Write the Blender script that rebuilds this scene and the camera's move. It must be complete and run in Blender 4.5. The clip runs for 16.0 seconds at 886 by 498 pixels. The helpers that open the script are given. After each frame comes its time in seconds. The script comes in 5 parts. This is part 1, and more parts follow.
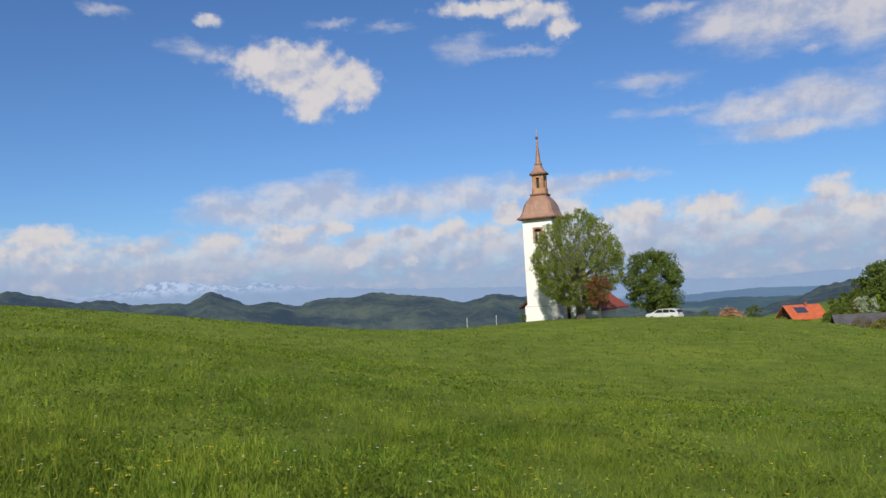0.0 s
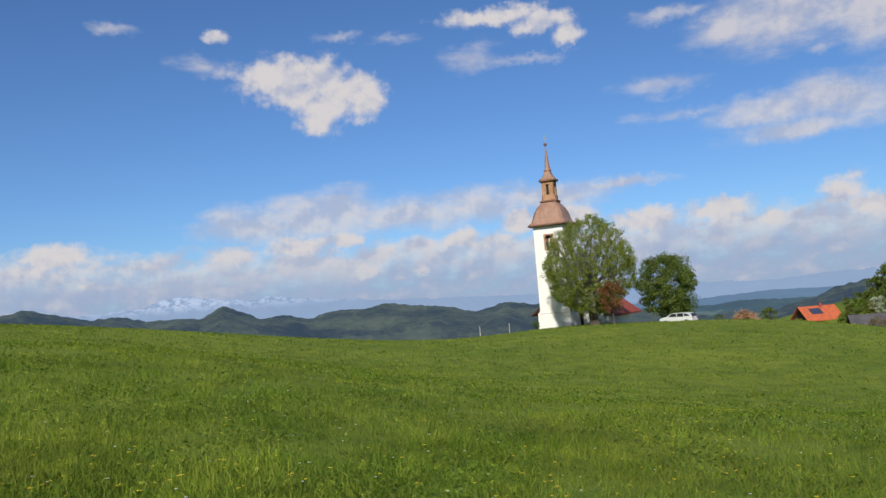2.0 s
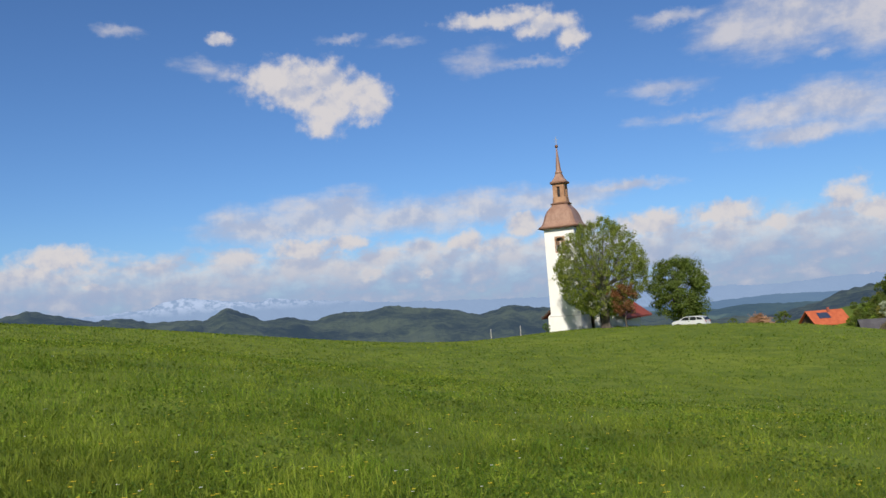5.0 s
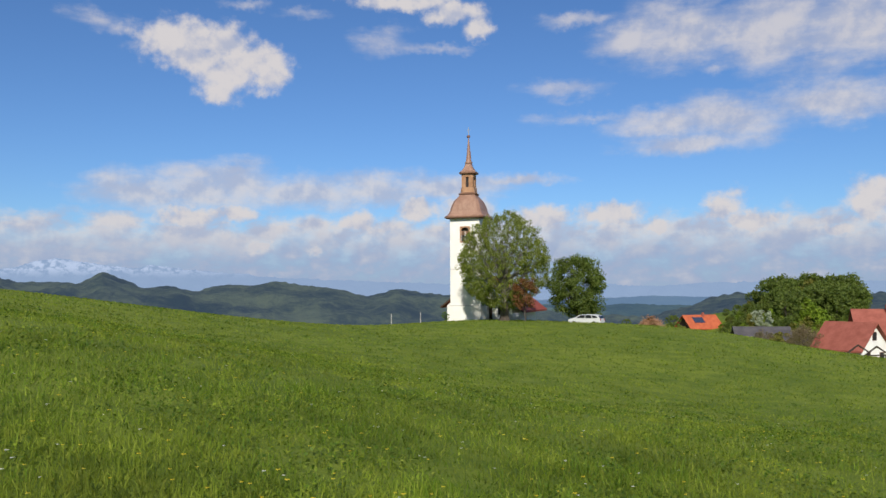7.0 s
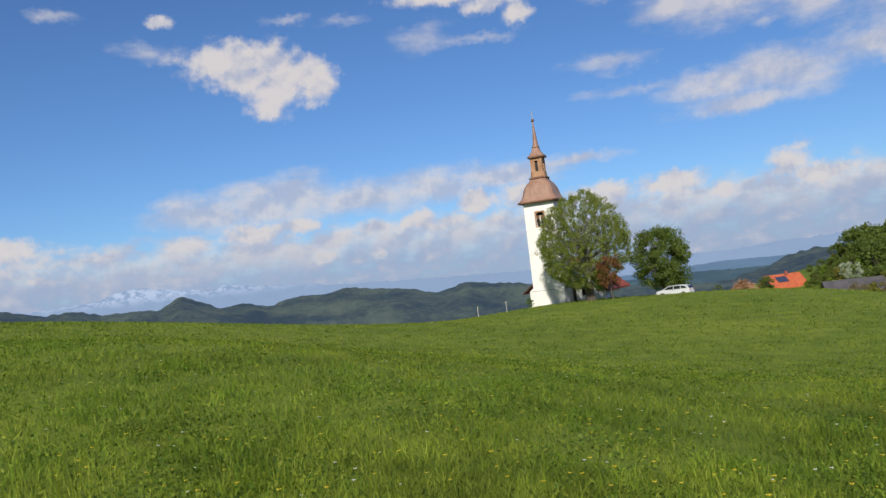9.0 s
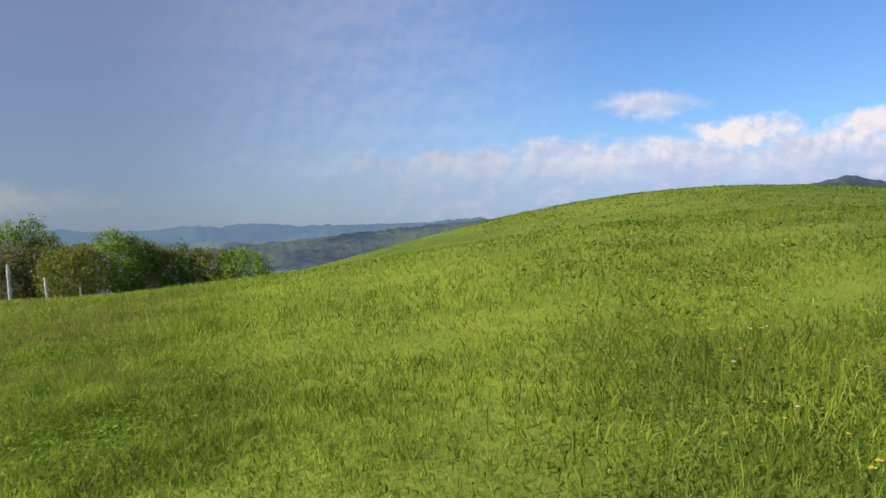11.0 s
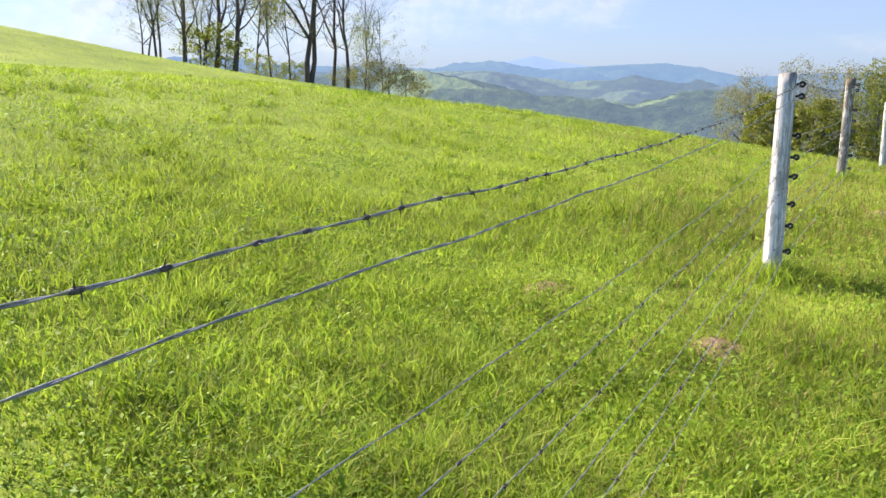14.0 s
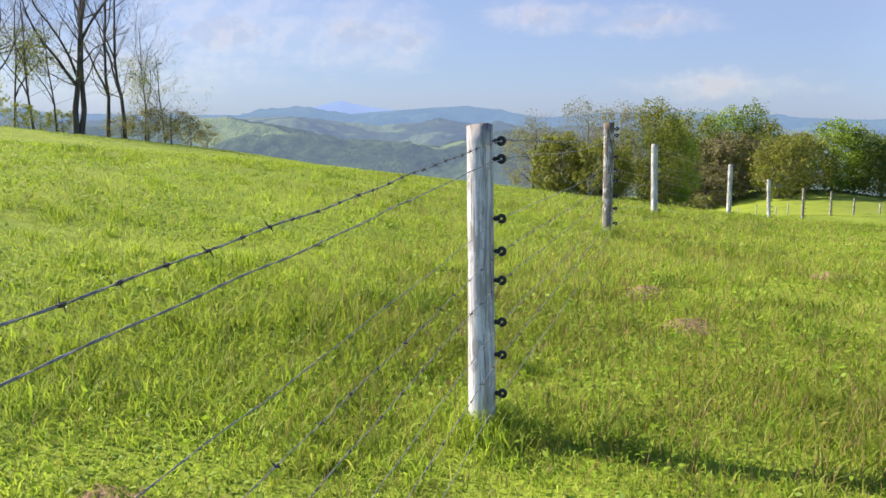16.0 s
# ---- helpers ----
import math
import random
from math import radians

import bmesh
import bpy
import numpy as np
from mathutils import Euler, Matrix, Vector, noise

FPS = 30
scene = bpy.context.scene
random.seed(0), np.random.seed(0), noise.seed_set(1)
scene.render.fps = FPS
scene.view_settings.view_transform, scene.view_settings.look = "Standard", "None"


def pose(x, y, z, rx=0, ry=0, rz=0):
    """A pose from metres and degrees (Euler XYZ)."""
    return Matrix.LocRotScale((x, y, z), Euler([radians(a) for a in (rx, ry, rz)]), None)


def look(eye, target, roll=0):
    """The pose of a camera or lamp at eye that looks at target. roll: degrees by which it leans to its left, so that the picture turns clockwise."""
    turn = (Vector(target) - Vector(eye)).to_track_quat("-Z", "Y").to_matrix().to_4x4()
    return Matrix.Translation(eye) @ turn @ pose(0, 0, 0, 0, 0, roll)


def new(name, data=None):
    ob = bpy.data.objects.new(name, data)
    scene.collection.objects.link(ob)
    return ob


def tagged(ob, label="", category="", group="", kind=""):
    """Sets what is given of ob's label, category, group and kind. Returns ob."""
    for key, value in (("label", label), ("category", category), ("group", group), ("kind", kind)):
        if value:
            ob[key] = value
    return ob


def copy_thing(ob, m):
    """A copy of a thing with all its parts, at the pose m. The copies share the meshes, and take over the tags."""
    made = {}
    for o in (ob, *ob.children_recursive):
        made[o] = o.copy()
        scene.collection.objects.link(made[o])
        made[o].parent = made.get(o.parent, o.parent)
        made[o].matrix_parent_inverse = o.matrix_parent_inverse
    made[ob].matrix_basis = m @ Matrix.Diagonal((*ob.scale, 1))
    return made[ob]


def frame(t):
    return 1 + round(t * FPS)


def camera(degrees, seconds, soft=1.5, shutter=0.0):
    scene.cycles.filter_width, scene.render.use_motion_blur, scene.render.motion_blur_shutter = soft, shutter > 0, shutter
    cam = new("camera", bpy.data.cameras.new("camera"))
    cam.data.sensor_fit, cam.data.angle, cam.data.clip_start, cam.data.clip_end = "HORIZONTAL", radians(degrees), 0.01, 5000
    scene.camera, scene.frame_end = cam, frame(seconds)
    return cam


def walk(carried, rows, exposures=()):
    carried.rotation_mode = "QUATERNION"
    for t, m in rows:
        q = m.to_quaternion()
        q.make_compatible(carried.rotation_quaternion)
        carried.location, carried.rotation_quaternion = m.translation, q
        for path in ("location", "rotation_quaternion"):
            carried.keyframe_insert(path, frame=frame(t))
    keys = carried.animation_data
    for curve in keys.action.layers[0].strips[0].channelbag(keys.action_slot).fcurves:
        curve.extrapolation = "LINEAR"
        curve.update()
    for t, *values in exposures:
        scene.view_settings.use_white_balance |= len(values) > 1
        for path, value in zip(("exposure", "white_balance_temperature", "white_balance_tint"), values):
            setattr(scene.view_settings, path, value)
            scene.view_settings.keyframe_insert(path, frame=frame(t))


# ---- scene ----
# camera and its walk
cam = camera(56.67, 16.0)
PATH = [
    (0.0, pose(0.000, -0.000, 1.595, 93.36, 3.20, 7.17)),
    (0.5, pose(-0.062, 0.091, 1.566, 93.88, 2.74, 7.63)),
    (1.0, pose(-0.075, 0.122, 1.566, 94.31, 3.22, 8.85)),
    (1.5, pose(-0.075, 0.162, 1.553, 94.20, 3.45, 8.83)),
    (2.0, pose(-0.035, 0.155, 1.553, 94.08, 4.51, 8.02)),
    (2.5, pose(-0.051, 0.168, 1.557, 94.88, 4.27, 8.34)),
    (3.0, pose(-0.013, 0.056, 1.580, 94.39, 3.79, 13.45)),
    (3.5, pose(-0.186, 0.033, 1.579, 92.81, 0.37, 11.45)),
    (3.7, pose(-0.337, 0.104, 1.578, 93.32, 2.09, 6.30)),
    (4.4, pose(-0.680, 0.400, 1.560, 94.10, 2.40, 7.60)),
    (5.1, pose(-1.080, 0.640, 1.565, 94.30, 4.60, 8.00)),
    (5.8, pose(-1.440, 0.932, 1.616, 93.66, 6.89, 5.76)),
    (6.0, pose(-1.670, 0.909, 1.635, 92.91, 4.93, 5.11)),
    (6.5, pose(-2.256, 1.048, 1.789, 94.87, 3.27, 3.48)),
    (7.0, pose(-2.906, 1.119, 1.888, 92.80, 0.34, 0.39)),
    (7.5, pose(-3.194, 1.211, 1.922, 95.22, 5.17, 2.38)),
    (8.0, pose(-3.587, 1.287, 1.931, 94.73, 4.53, 1.39)),
    (8.2, pose(-3.513, 1.277, 1.938, 95.14, 5.19, -1.64)),
    (8.5, pose(-4.003, 1.256, 1.939, 94.12, 4.66, 0.74)),
    (9.0, pose(-4.717, 1.174, 1.935, 92.52, 6.63, 5.15)),
    (9.5, pose(-5.251, 1.078, 1.942, 91.32, 6.35, 4.29)),
    (10.0, pose(-5.716, 0.963, 1.957, 92.92, 7.06, 10.42)),
    (10.2, pose(-5.640, 0.945, 1.962, 92.24, 4.64, 20.06)),
    (10.5, pose(-5.980, 1.000, 1.950, 91.20, 3.60, 34.00)),
    (10.9, pose(-6.420, 1.080, 1.930, 88.60, 2.30, 55.50)),
    (11.3, pose(-6.880, 1.160, 1.910, 85.80, 1.10, 77.00)),
    (11.7, pose(-7.360, 1.230, 1.900, 82.60, 0.20, 96.00)),
    (12.0, pose(-7.720, 1.270, 1.910, 80.20, -0.50, 107.50)),
    (12.3, pose(-8.100, 1.280, 1.920, 78.83, -0.87, 114.11)),
    (12.5, pose(-8.364, 1.232, 1.979, 77.80, -0.71, 112.72)),
    (13.0, pose(-9.012, 1.198, 1.996, 79.60, -0.55, 114.46)),
    (13.5, pose(-9.567, 1.123, 2.101, 76.95, -0.59, 119.25)),
    (14.0, pose(-10.177, 1.005, 2.150, 77.31, -1.59, 121.10)),
    (14.5, pose(-10.769, 0.969, 2.153, 78.72, -0.50, 121.70)),
    (15.0, pose(-11.463, 1.022, 2.190, 79.88, -0.16, 116.78)),
    (15.5, pose(-12.147, 0.974, 2.214, 79.87, -1.15, 112.27)),
    (16.0, pose(-12.765, 1.047, 2.206, 80.56, -0.65, 107.95)),
]
EXPOSURES = ((0.0, 0.0, 6500, 10), (10.3, 0.0, 6500, 10), (11.8, 1.12, 6600, 18), (12.6, 1.34, 6600, 18), (13.0, 1.46, 6600, 18), (13.7, 1.5, 6600, 18), (14.5, 1.42, 6600, 18), (16.0, 1.2, 6600, 18))
walk(cam, PATH, EXPOSURES)

# ---- world, sun ----
SUN_AZ = 176.0      # degrees, left of +y
SUN_EL = 35.0


class Graph:
    """Short hand for node trees."""

    def __init__(self, tree):
        self.tree = tree
        tree.nodes.clear()

    def add(self, kind, ins=None, operation=None):
        n = self.tree.nodes.new(kind)
        if operation:
            n.operation = operation
        for key, value in (ins or {}).items():
            self.feed(n.inputs[key], value)
        return n

    def feed(self, socket, value):
        if isinstance(value, bpy.types.NodeSocket):
            self.tree.links.new(value, socket)
        elif isinstance(value, bpy.types.Node):
            self.tree.links.new(value.outputs[0], socket)
        else:
            socket.default_value = value

    def math(self, op, a, b=0.0, c=0.0):
        n = self.add("ShaderNodeMath", operation=op)
        self.feed(n.inputs[0], a), self.feed(n.inputs[1], b), self.feed(n.inputs[2], c)
        return n.outputs[0]

    def step(self, v, lo, hi, to_lo=0.0, to_hi=1.0, smooth=True):
        n = self.add("ShaderNodeMapRange")
        n.interpolation_type = "SMOOTHSTEP" if smooth else "LINEAR"
        for i, val in enumerate((v, lo, hi, to_lo, to_hi)):
            self.feed(n.inputs[i], val)
        return n.outputs[0]

    def noise(self, vec, scale, detail=4.0, rough=0.55, dist=0.0):
        n = self.add("ShaderNodeTexNoise", ins={"Scale": scale, "Detail": detail, "Roughness": rough, "Distortion": dist})
        if vec is not None:
            self.feed(n.inputs["Vector"], vec)
        return n.outputs["Fac"]

    def mix(self, fac, a, b, kind="MIX"):
        n = self.add("ShaderNodeMix")
        n.data_type, n.blend_type = "RGBA", kind
        self.feed(n.inputs[0], fac)
        for socket, v in ((n.inputs[6], a), (n.inputs[7], b)):
            self.feed(socket, (*v, 1.0) if isinstance(v, tuple) and len(v) == 3 else v)
        return n.outputs[2]

    def scaled(self, vec, s):
        n = self.add("ShaderNodeVectorMath", operation="MULTIPLY")
        self.feed(n.inputs[0], vec)
        n.inputs[1].default_value = s
        return n.outputs[0]


def build_world():
    w = bpy.data.worlds.new("sky")
    scene.world = w
    w.use_nodes = True
    g = Graph(w.node_tree)
    sky = g.add("ShaderNodeTexSky")
    sky.sky_type, sky.sun_disc = "NISHITA", False
    sky.sun_elevation, sky.sun_rotation = radians(SUN_EL), radians(-SUN_AZ)
    sky.altitude, sky.air_density, sky.dust_density, sky.ozone_density = 600.0, 1.0, 0.6, 3.0
    co = g.add("ShaderNodeTexCoord").outputs["Generated"]
    xyz = g.add("ShaderNodeSeparateXYZ", ins={0: co})
    flat = g.math("SQRT", g.math("ADD", g.math("MULTIPLY", xyz.outputs[0], xyz.outputs[0]), g.math("MULTIPLY", xyz.outputs[1], xyz.outputs[1])))
    az = g.math("MULTIPLY", g.math("ARCTAN2", g.math("MULTIPLY", xyz.outputs[0], -1.0), xyz.outputs[1]), 57.29578)
    el = g.math("MULTIPLY", g.math("DIVIDE", xyz.outputs[2], g.math("MAXIMUM", flat, 0.02)), 57.29578)
    arc = g.add("ShaderNodeCombineXYZ", ins={0: az, 1: el}).outputs[0]   # degrees of arc
    # edges are pushed about by a broad and a fine swirl
    drift = g.math("ADD", g.math("MULTIPLY", g.math("SUBTRACT", g.noise(arc, 0.28, 3.0, 0.5), 0.5), 2.6), g.math("MULTIPLY", g.math("SUBTRACT", g.noise(arc, 1.3, 4.0, 0.6), 0.5), 0.8))
    rise = g.math("ADD", g.math("MULTIPLY", g.math("SUBTRACT", g.noise(g.scaled(arc, (1.0, 1.0, 0.0)), 0.41, 3.0, 0.5), 0.5), 1.3), g.math("MULTIPLY", g.math("SUBTRACT", g.noise(arc, 1.9, 4.0, 0.6), 0.5), 0.7))
    az2, el2 = g.math("ADD", az, drift), g.math("ADD", el, rise)
    at = g.add("ShaderNodeCombineXYZ", ins={0: az2, 1: el2}).outputs[0]

    def field(spots, soft):
        best = None
        for a, e, ra, re in spots:
            v = g.add("ShaderNodeVectorMath", operation="SUBTRACT")
            g.feed(v.inputs[0], at)
            v.inputs[1].default_value = (a, e, 0)
            s = g.scaled(v.outputs[0], (1 / ra, 1 / re, 0))
            d = g.math("SUBTRACT", 1.0, g.add("ShaderNodeVectorMath", operation="LENGTH", ins={0: s}).outputs["Value"])
            best = d if best is None else g.math("SMOOTH_MAX", best, d, soft)
        return best

    def shifted(by):
        n = g.add("ShaderNodeVectorMath", operation="ADD")
        g.feed(n.inputs[0], arc)
        n.inputs[1].default_value = by
        return n.outputs[0]

    # heaped clouds: billowing edge, bright tops, soft grey undersides
    heap = field(CLOUDS, 0.25)
    puff = g.noise(arc, 0.62, 8.0, 0.58)
    body = g.math("ADD", heap, g.math("MULTIPLY", g.math("SUBTRACT", puff, 0.5), 1.5))
    m1 = g.math("MULTIPLY", g.step(body, -0.10, 0.62), 0.96)
    # thin sheets, drawn out sideways
    streak = g.noise(g.scaled(arc, (0.45, 1.25, 0.0)), 0.55, 7.0, 0.60)
    veil = g.math("ADD", field(VEILS, 0.3), g.math("MULTIPLY", g.math("SUBTRACT", streak, 0.5), 1.5))
    m2 = g.math("MULTIPLY", g.step(veil, -0.22, 0.85), 0.80)
    wisp = g.math("ADD", field(WISPS, 0.3), g.math("MULTIPLY", g.math("SUBTRACT", streak, 0.5), 2.2))
    m2 = g.math("MAXIMUM", m2, g.math("MULTIPLY", g.step(wisp, -0.1, 1.2), 0.62))
    # bank of far cumulus and haze over the skyline
    lumps = g.noise(g.scaled(arc, (0.7, 1.25, 0.0)), 0.55, 7.0, 0.58)
    edge = g.math("ADD", 4.3, g.math("ADD", g.math("MULTIPLY", g.noise(g.scaled(arc, (1.0, 0.0, 0.0)), 0.16, 2.0), 1.5), g.math("MULTIPLY", g.math("SUBTRACT", lumps, 0.5), 3.4)))
    under = g.math("SUBTRACT", edge, el)
    sunward = g.step(az, 45.0, 85.0)
    m3 = g.math("MULTIPLY", g.step(under, -0.35, 1.0), g.math("MULTIPLY", g.step(lumps, 0.28, 0.6, 0.62, 0.94), g.math("SUBTRACT", 1.0, g.math("MULTIPLY", sunward, 0.5))))
    mask = g.math("MINIMUM", g.math("MAXIMUM", g.math("MAXIMUM", g.math("MAXIMUM", m1, m2), m3), g.math("MULTIPLY", sunward, 0.74)), 1.0)
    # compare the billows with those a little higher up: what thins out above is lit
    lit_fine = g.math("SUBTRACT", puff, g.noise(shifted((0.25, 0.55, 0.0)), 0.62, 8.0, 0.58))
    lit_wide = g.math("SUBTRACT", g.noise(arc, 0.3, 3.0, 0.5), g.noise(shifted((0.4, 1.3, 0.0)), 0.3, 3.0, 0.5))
    lit = g.step(g.math("ADD", lit_fine, g.math("ADD", g.math("MULTIPLY", lit_wide, 0.7), g.math("MULTIPLY", m1, 0.10))), -0.22, 0.20)
    cloud = g.mix(lit, (0.58, 0.62, 0.77), (0.88, 0.835, 0.835))
    deep = g.math("MULTIPLY", g.step(under, 0.5, 3.4), g.math("SUBTRACT", g.step(lumps, 0.72, 0.40, 0.45, 1.0), g.math("MULTIPLY", g.math("MULTIPLY", m1, lit), 0.55)))
    cloud = g.mix(g.math("MAXIMUM", deep, 0.0), cloud, (0.38, 0.49, 0.74))
    # towards the sun's side the clouds show their shaded sides
    cloud = g.mix(sunward, cloud, g.mix(g.math("MULTIPLY", m2, g.step(lit, 0.0, 1.0, 0.55, 1.1)), (0.20, 0.245, 0.335), (0.365, 0.352, 0.355)))
    blue = g.add("ShaderNodeBackground", ins={"Color": g.mix(1.0, sky.outputs[0], (0.64, 0.89, 1.20), "MULTIPLY"), "Strength": 0.089})
    white = g.add("ShaderNodeBackground", ins={"Color": cloud, "Strength": 0.78})
    both = g.add("ShaderNodeMixShader", ins={0: mask, 1: blue.outputs[0], 2: white.outputs[0]})
    g.add("ShaderNodeOutputWorld", ins={0: both.outputs[0]})


# az (left positive) and height of each cloud, with its half sizes, in degrees of arc
CLOUDS = (
    (18.9, 16.7, 2.7, 1.9), (17.0, 17.0, 2.4, 1.7), (15.2, 16.8, 2.2, 1.6), (17.0, 15.8, 2.4, 1.5), (13.6, 15.9, 2.5, 1.6), (12.6, 14.7, 1.6, 1.3), (15.4, 14.8, 2.5, 1.7), (15.7, 13.4, 1.7, 1.0),
    (22.2, 19.8, 1.0, 0.55),
    (2.6, 20.3, 4.4, 0.9), (-0.6, 19.5, 2.5, 1.0), (-2.2, 18.4, 1.2, 1.0),
    (33.5, 4.9, 3.2, 1.2), (30.8, 3.3, 1.4, 0.5), (41.0, 5.0, 4.0, 1.1), (17.6, 4.8, 3.2, 1.2), (14.8, 5.2, 1.8, 0.9), (13.0, 3.0, 1.4, 0.55), (9.2, 2.6, 0.7, 0.45), (6.3, 4.5, 2.0, 1.1),
    (2.0, 5.6, 1.8, 1.2), (-1.4, 5.5, 2.6, 1.3), (-6.5, 4.9, 3.0, 1.0), (-11.0, 5.1, 3.4, 1.0), (-14.4, 4.2, 1.1, 0.8), (-18.5, 5.3, 1.5, 1.5), (-20.5, 4.4, 2.4, 0.9), (-27.6, 5.4, 2.2, 1.9), (-25.4, 3.8, 2.2, 0.8),
)
VEILS = (
    (20.4, 6.5, 4.6, 1.7), (17.0, 6.8, 4.8, 1.9), (14.2, 7.4, 2.6, 1.8), (10.0, 6.6, 5.0, 1.6), (5.0, 6.9, 5.5, 1.5), (0.0, 7.1, 5.5, 1.2), (-5.0, 7.6, 4.0, 0.5),
    (-9.5, 18.7, 2.6, 0.7), (-13.0, 17.3, 3.0, 1.7), (-16.5, 17.2, 5.0, 2.8), (-21.5, 16.9, 6.0, 3.0), (-27.0, 16.4, 6.5, 3.1), (-34.0, 16.5, 7.0, 3.0), 
    (-15.0, 11.2, 4.6, 1.2), (-19.0, 11.2, 5.2, 1.9), (-25.0, 11.9, 6.0, 1.6), (-16.5, 9.7, 4.6, 0.9), (-31.0, 11.5, 5.5, 1.2), (47.0, 7.3, 4.0, 1.0),
    (122.0, 5.2, 9.0, 3.4), (114.0, 5.4, 6.0, 3.0), (110.4, 4.6, 2.2, 2.0), (130.0, 3.0, 9.0, 3.0), (94.5, 6.1, 5.4, 1.2), (89.5, 2.0, 6.5, 1.0), (101.5, 6.4, 4.5, 1.2), (141.0, 3.5, 12.0, 4.0), (122.0, 12.0, 9.0, 5.0), (98.0, 12.0, 9.0, 3.0),
)
WISPS = (
    (29.0, 20.2, 1.8, 0.6), (14.0, 19.7, 2.2, 0.5), (10.2, 19.3, 1.9, 0.5), (4.6, 17.5, 2.6, 1.3), (1.0, 17.0, 4.6, 0.5), (23.6, 17.9, 1.7, 0.9), (22.0, 17.3, 1.2, 0.7), (21.2, 16.1, 0.9, 0.5),
    (-8.2, 13.8, 3.6, 0.9), (-10.0, 11.8, 5.0, 0.6), (-18.3, 14.6, 1.6, 0.6),
)
build_world()

sun = new("sun", bpy.data.lights.new("sun", "SUN"))
sun.data.energy, sun.data.angle, sun.data.color = 5.0, radians(0.5), (1.0, 0.93, 0.82)
sun_way = Vector((-math.sin(radians(SUN_AZ)) * math.cos(radians(SUN_EL)), math.cos(radians(SUN_AZ)) * math.cos(radians(SUN_EL)), math.sin(radians(SUN_EL))))
sun.matrix_world = look(sun_way * 50, (0, 0, 0))

# ---- materials ----
def material(name, make):
    """A node material; make(g) returns the surface shader."""
    m = bpy.data.materials.new(name)
    m.use_nodes = True
    g = Graph(m.node_tree)
    out = g.add("ShaderNodeOutputMaterial")
    g.feed(out.inputs[0], make(g))
    return m


def bsdf(g, color, rough=0.8, metal=0.0, height=None, bump=0.3, dist=0.02, spec=0.3):
    p = g.add("ShaderNodeBsdfPrincipled", ins={"Roughness": rough, "Metallic": metal, "Specular IOR Level": spec})
    g.feed(p.inputs["Base Color"], (*color, 1.0) if isinstance(color, tuple) else color)
    if height is not None:
        b = g.add("ShaderNodeBump", ins={"Strength": bump, "Distance": dist, "Height": height})
        g.feed(p.inputs["Normal"], b.outputs[0])
    return p.outputs[0]


def place(g):
    return g.add("ShaderNodeTexCoord").outputs["Object"]


def mottled(name, a, b, scale, rough=0.8, fine=None, metal=0.0, bump=0.3, stretch=(1, 1, 1), spec=0.3):
    """Two tones mixed by a broad and a fine noise, with relief."""
    def make(g):
        v = g.scaled(place(g), stretch)
        n1, n2 = g.noise(v, scale, 4.0), g.noise(v, fine or scale * 9, 5.0, 0.65)
        f = g.step(g.math("ADD", g.math("MULTIPLY", n1, 0.6), g.math("MULTIPLY", n2, 0.4)), 0.33, 0.67)
        return bsdf(g, g.mix(f, a, b), rough, metal, n2, bump, 0.02, spec)
    return material(name, make)


def leafy(name, tones, translucent=0.45, rough=0.6, patch=0.0, patch_tone=(0.1, 0.1, 0.02)):
    """Leaves or blades: tone by piece, light passing through."""
    def make(g):
        geo = g.add("ShaderNodeNewGeometry")
        ramp = g.add("ShaderNodeValToRGB")
        ramp.color_ramp.elements[0].color, ramp.color_ramp.elements[1].color = (*tones[0], 1), (*tones[-1], 1)
        for i, tone in enumerate(tones[1:-1]):
            ramp.color_ramp.elements.new((i + 1) / (len(tones) - 1)).color = (*tone, 1)
        g.feed(ramp.inputs[0], geo.outputs["Random Per Island"])
        col = ramp.outputs[0]
        if patch:
            where = geo.outputs["Position"]
            f = g.step(g.math("ADD", g.math("MULTIPLY", g.noise(where, 0.13, 3.0), 0.6), g.math("MULTIPLY", g.noise(where, 0.9, 3.0), 0.4)), 0.40, 0.66)
            col = g.mix(g.math("MULTIPLY", f, patch), col, patch_tone)
            clump = g.step(g.math("ADD", g.math("MULTIPLY", g.noise(where, 0.45, 3.0), 0.5), g.math("MULTIPLY", g.noise(where, 2.6, 3.0), 0.5)), 0.36, 0.64, 0.56, 1.34)
            col = g.mix(1.0, col, g.add("ShaderNodeCombineColor", ins={0: clump, 1: clump, 2: clump}).outputs[0], "MULTIPLY")
        p = g.add("ShaderNodeBsdfPrincipled", ins={"Base Color": col, "Roughness": rough, "Specular IOR Level": 0.22})
        t = g.add("ShaderNodeBsdfTranslucent", ins={"Color": g.mix(0.5, col, (0.30, 0.42, 0.03))})
        return g.add("ShaderNodeMixShader", ins={0: translucent, 1: p.outputs[0], 2: t.outputs[0]}).outputs[0]
    return material(name, make)


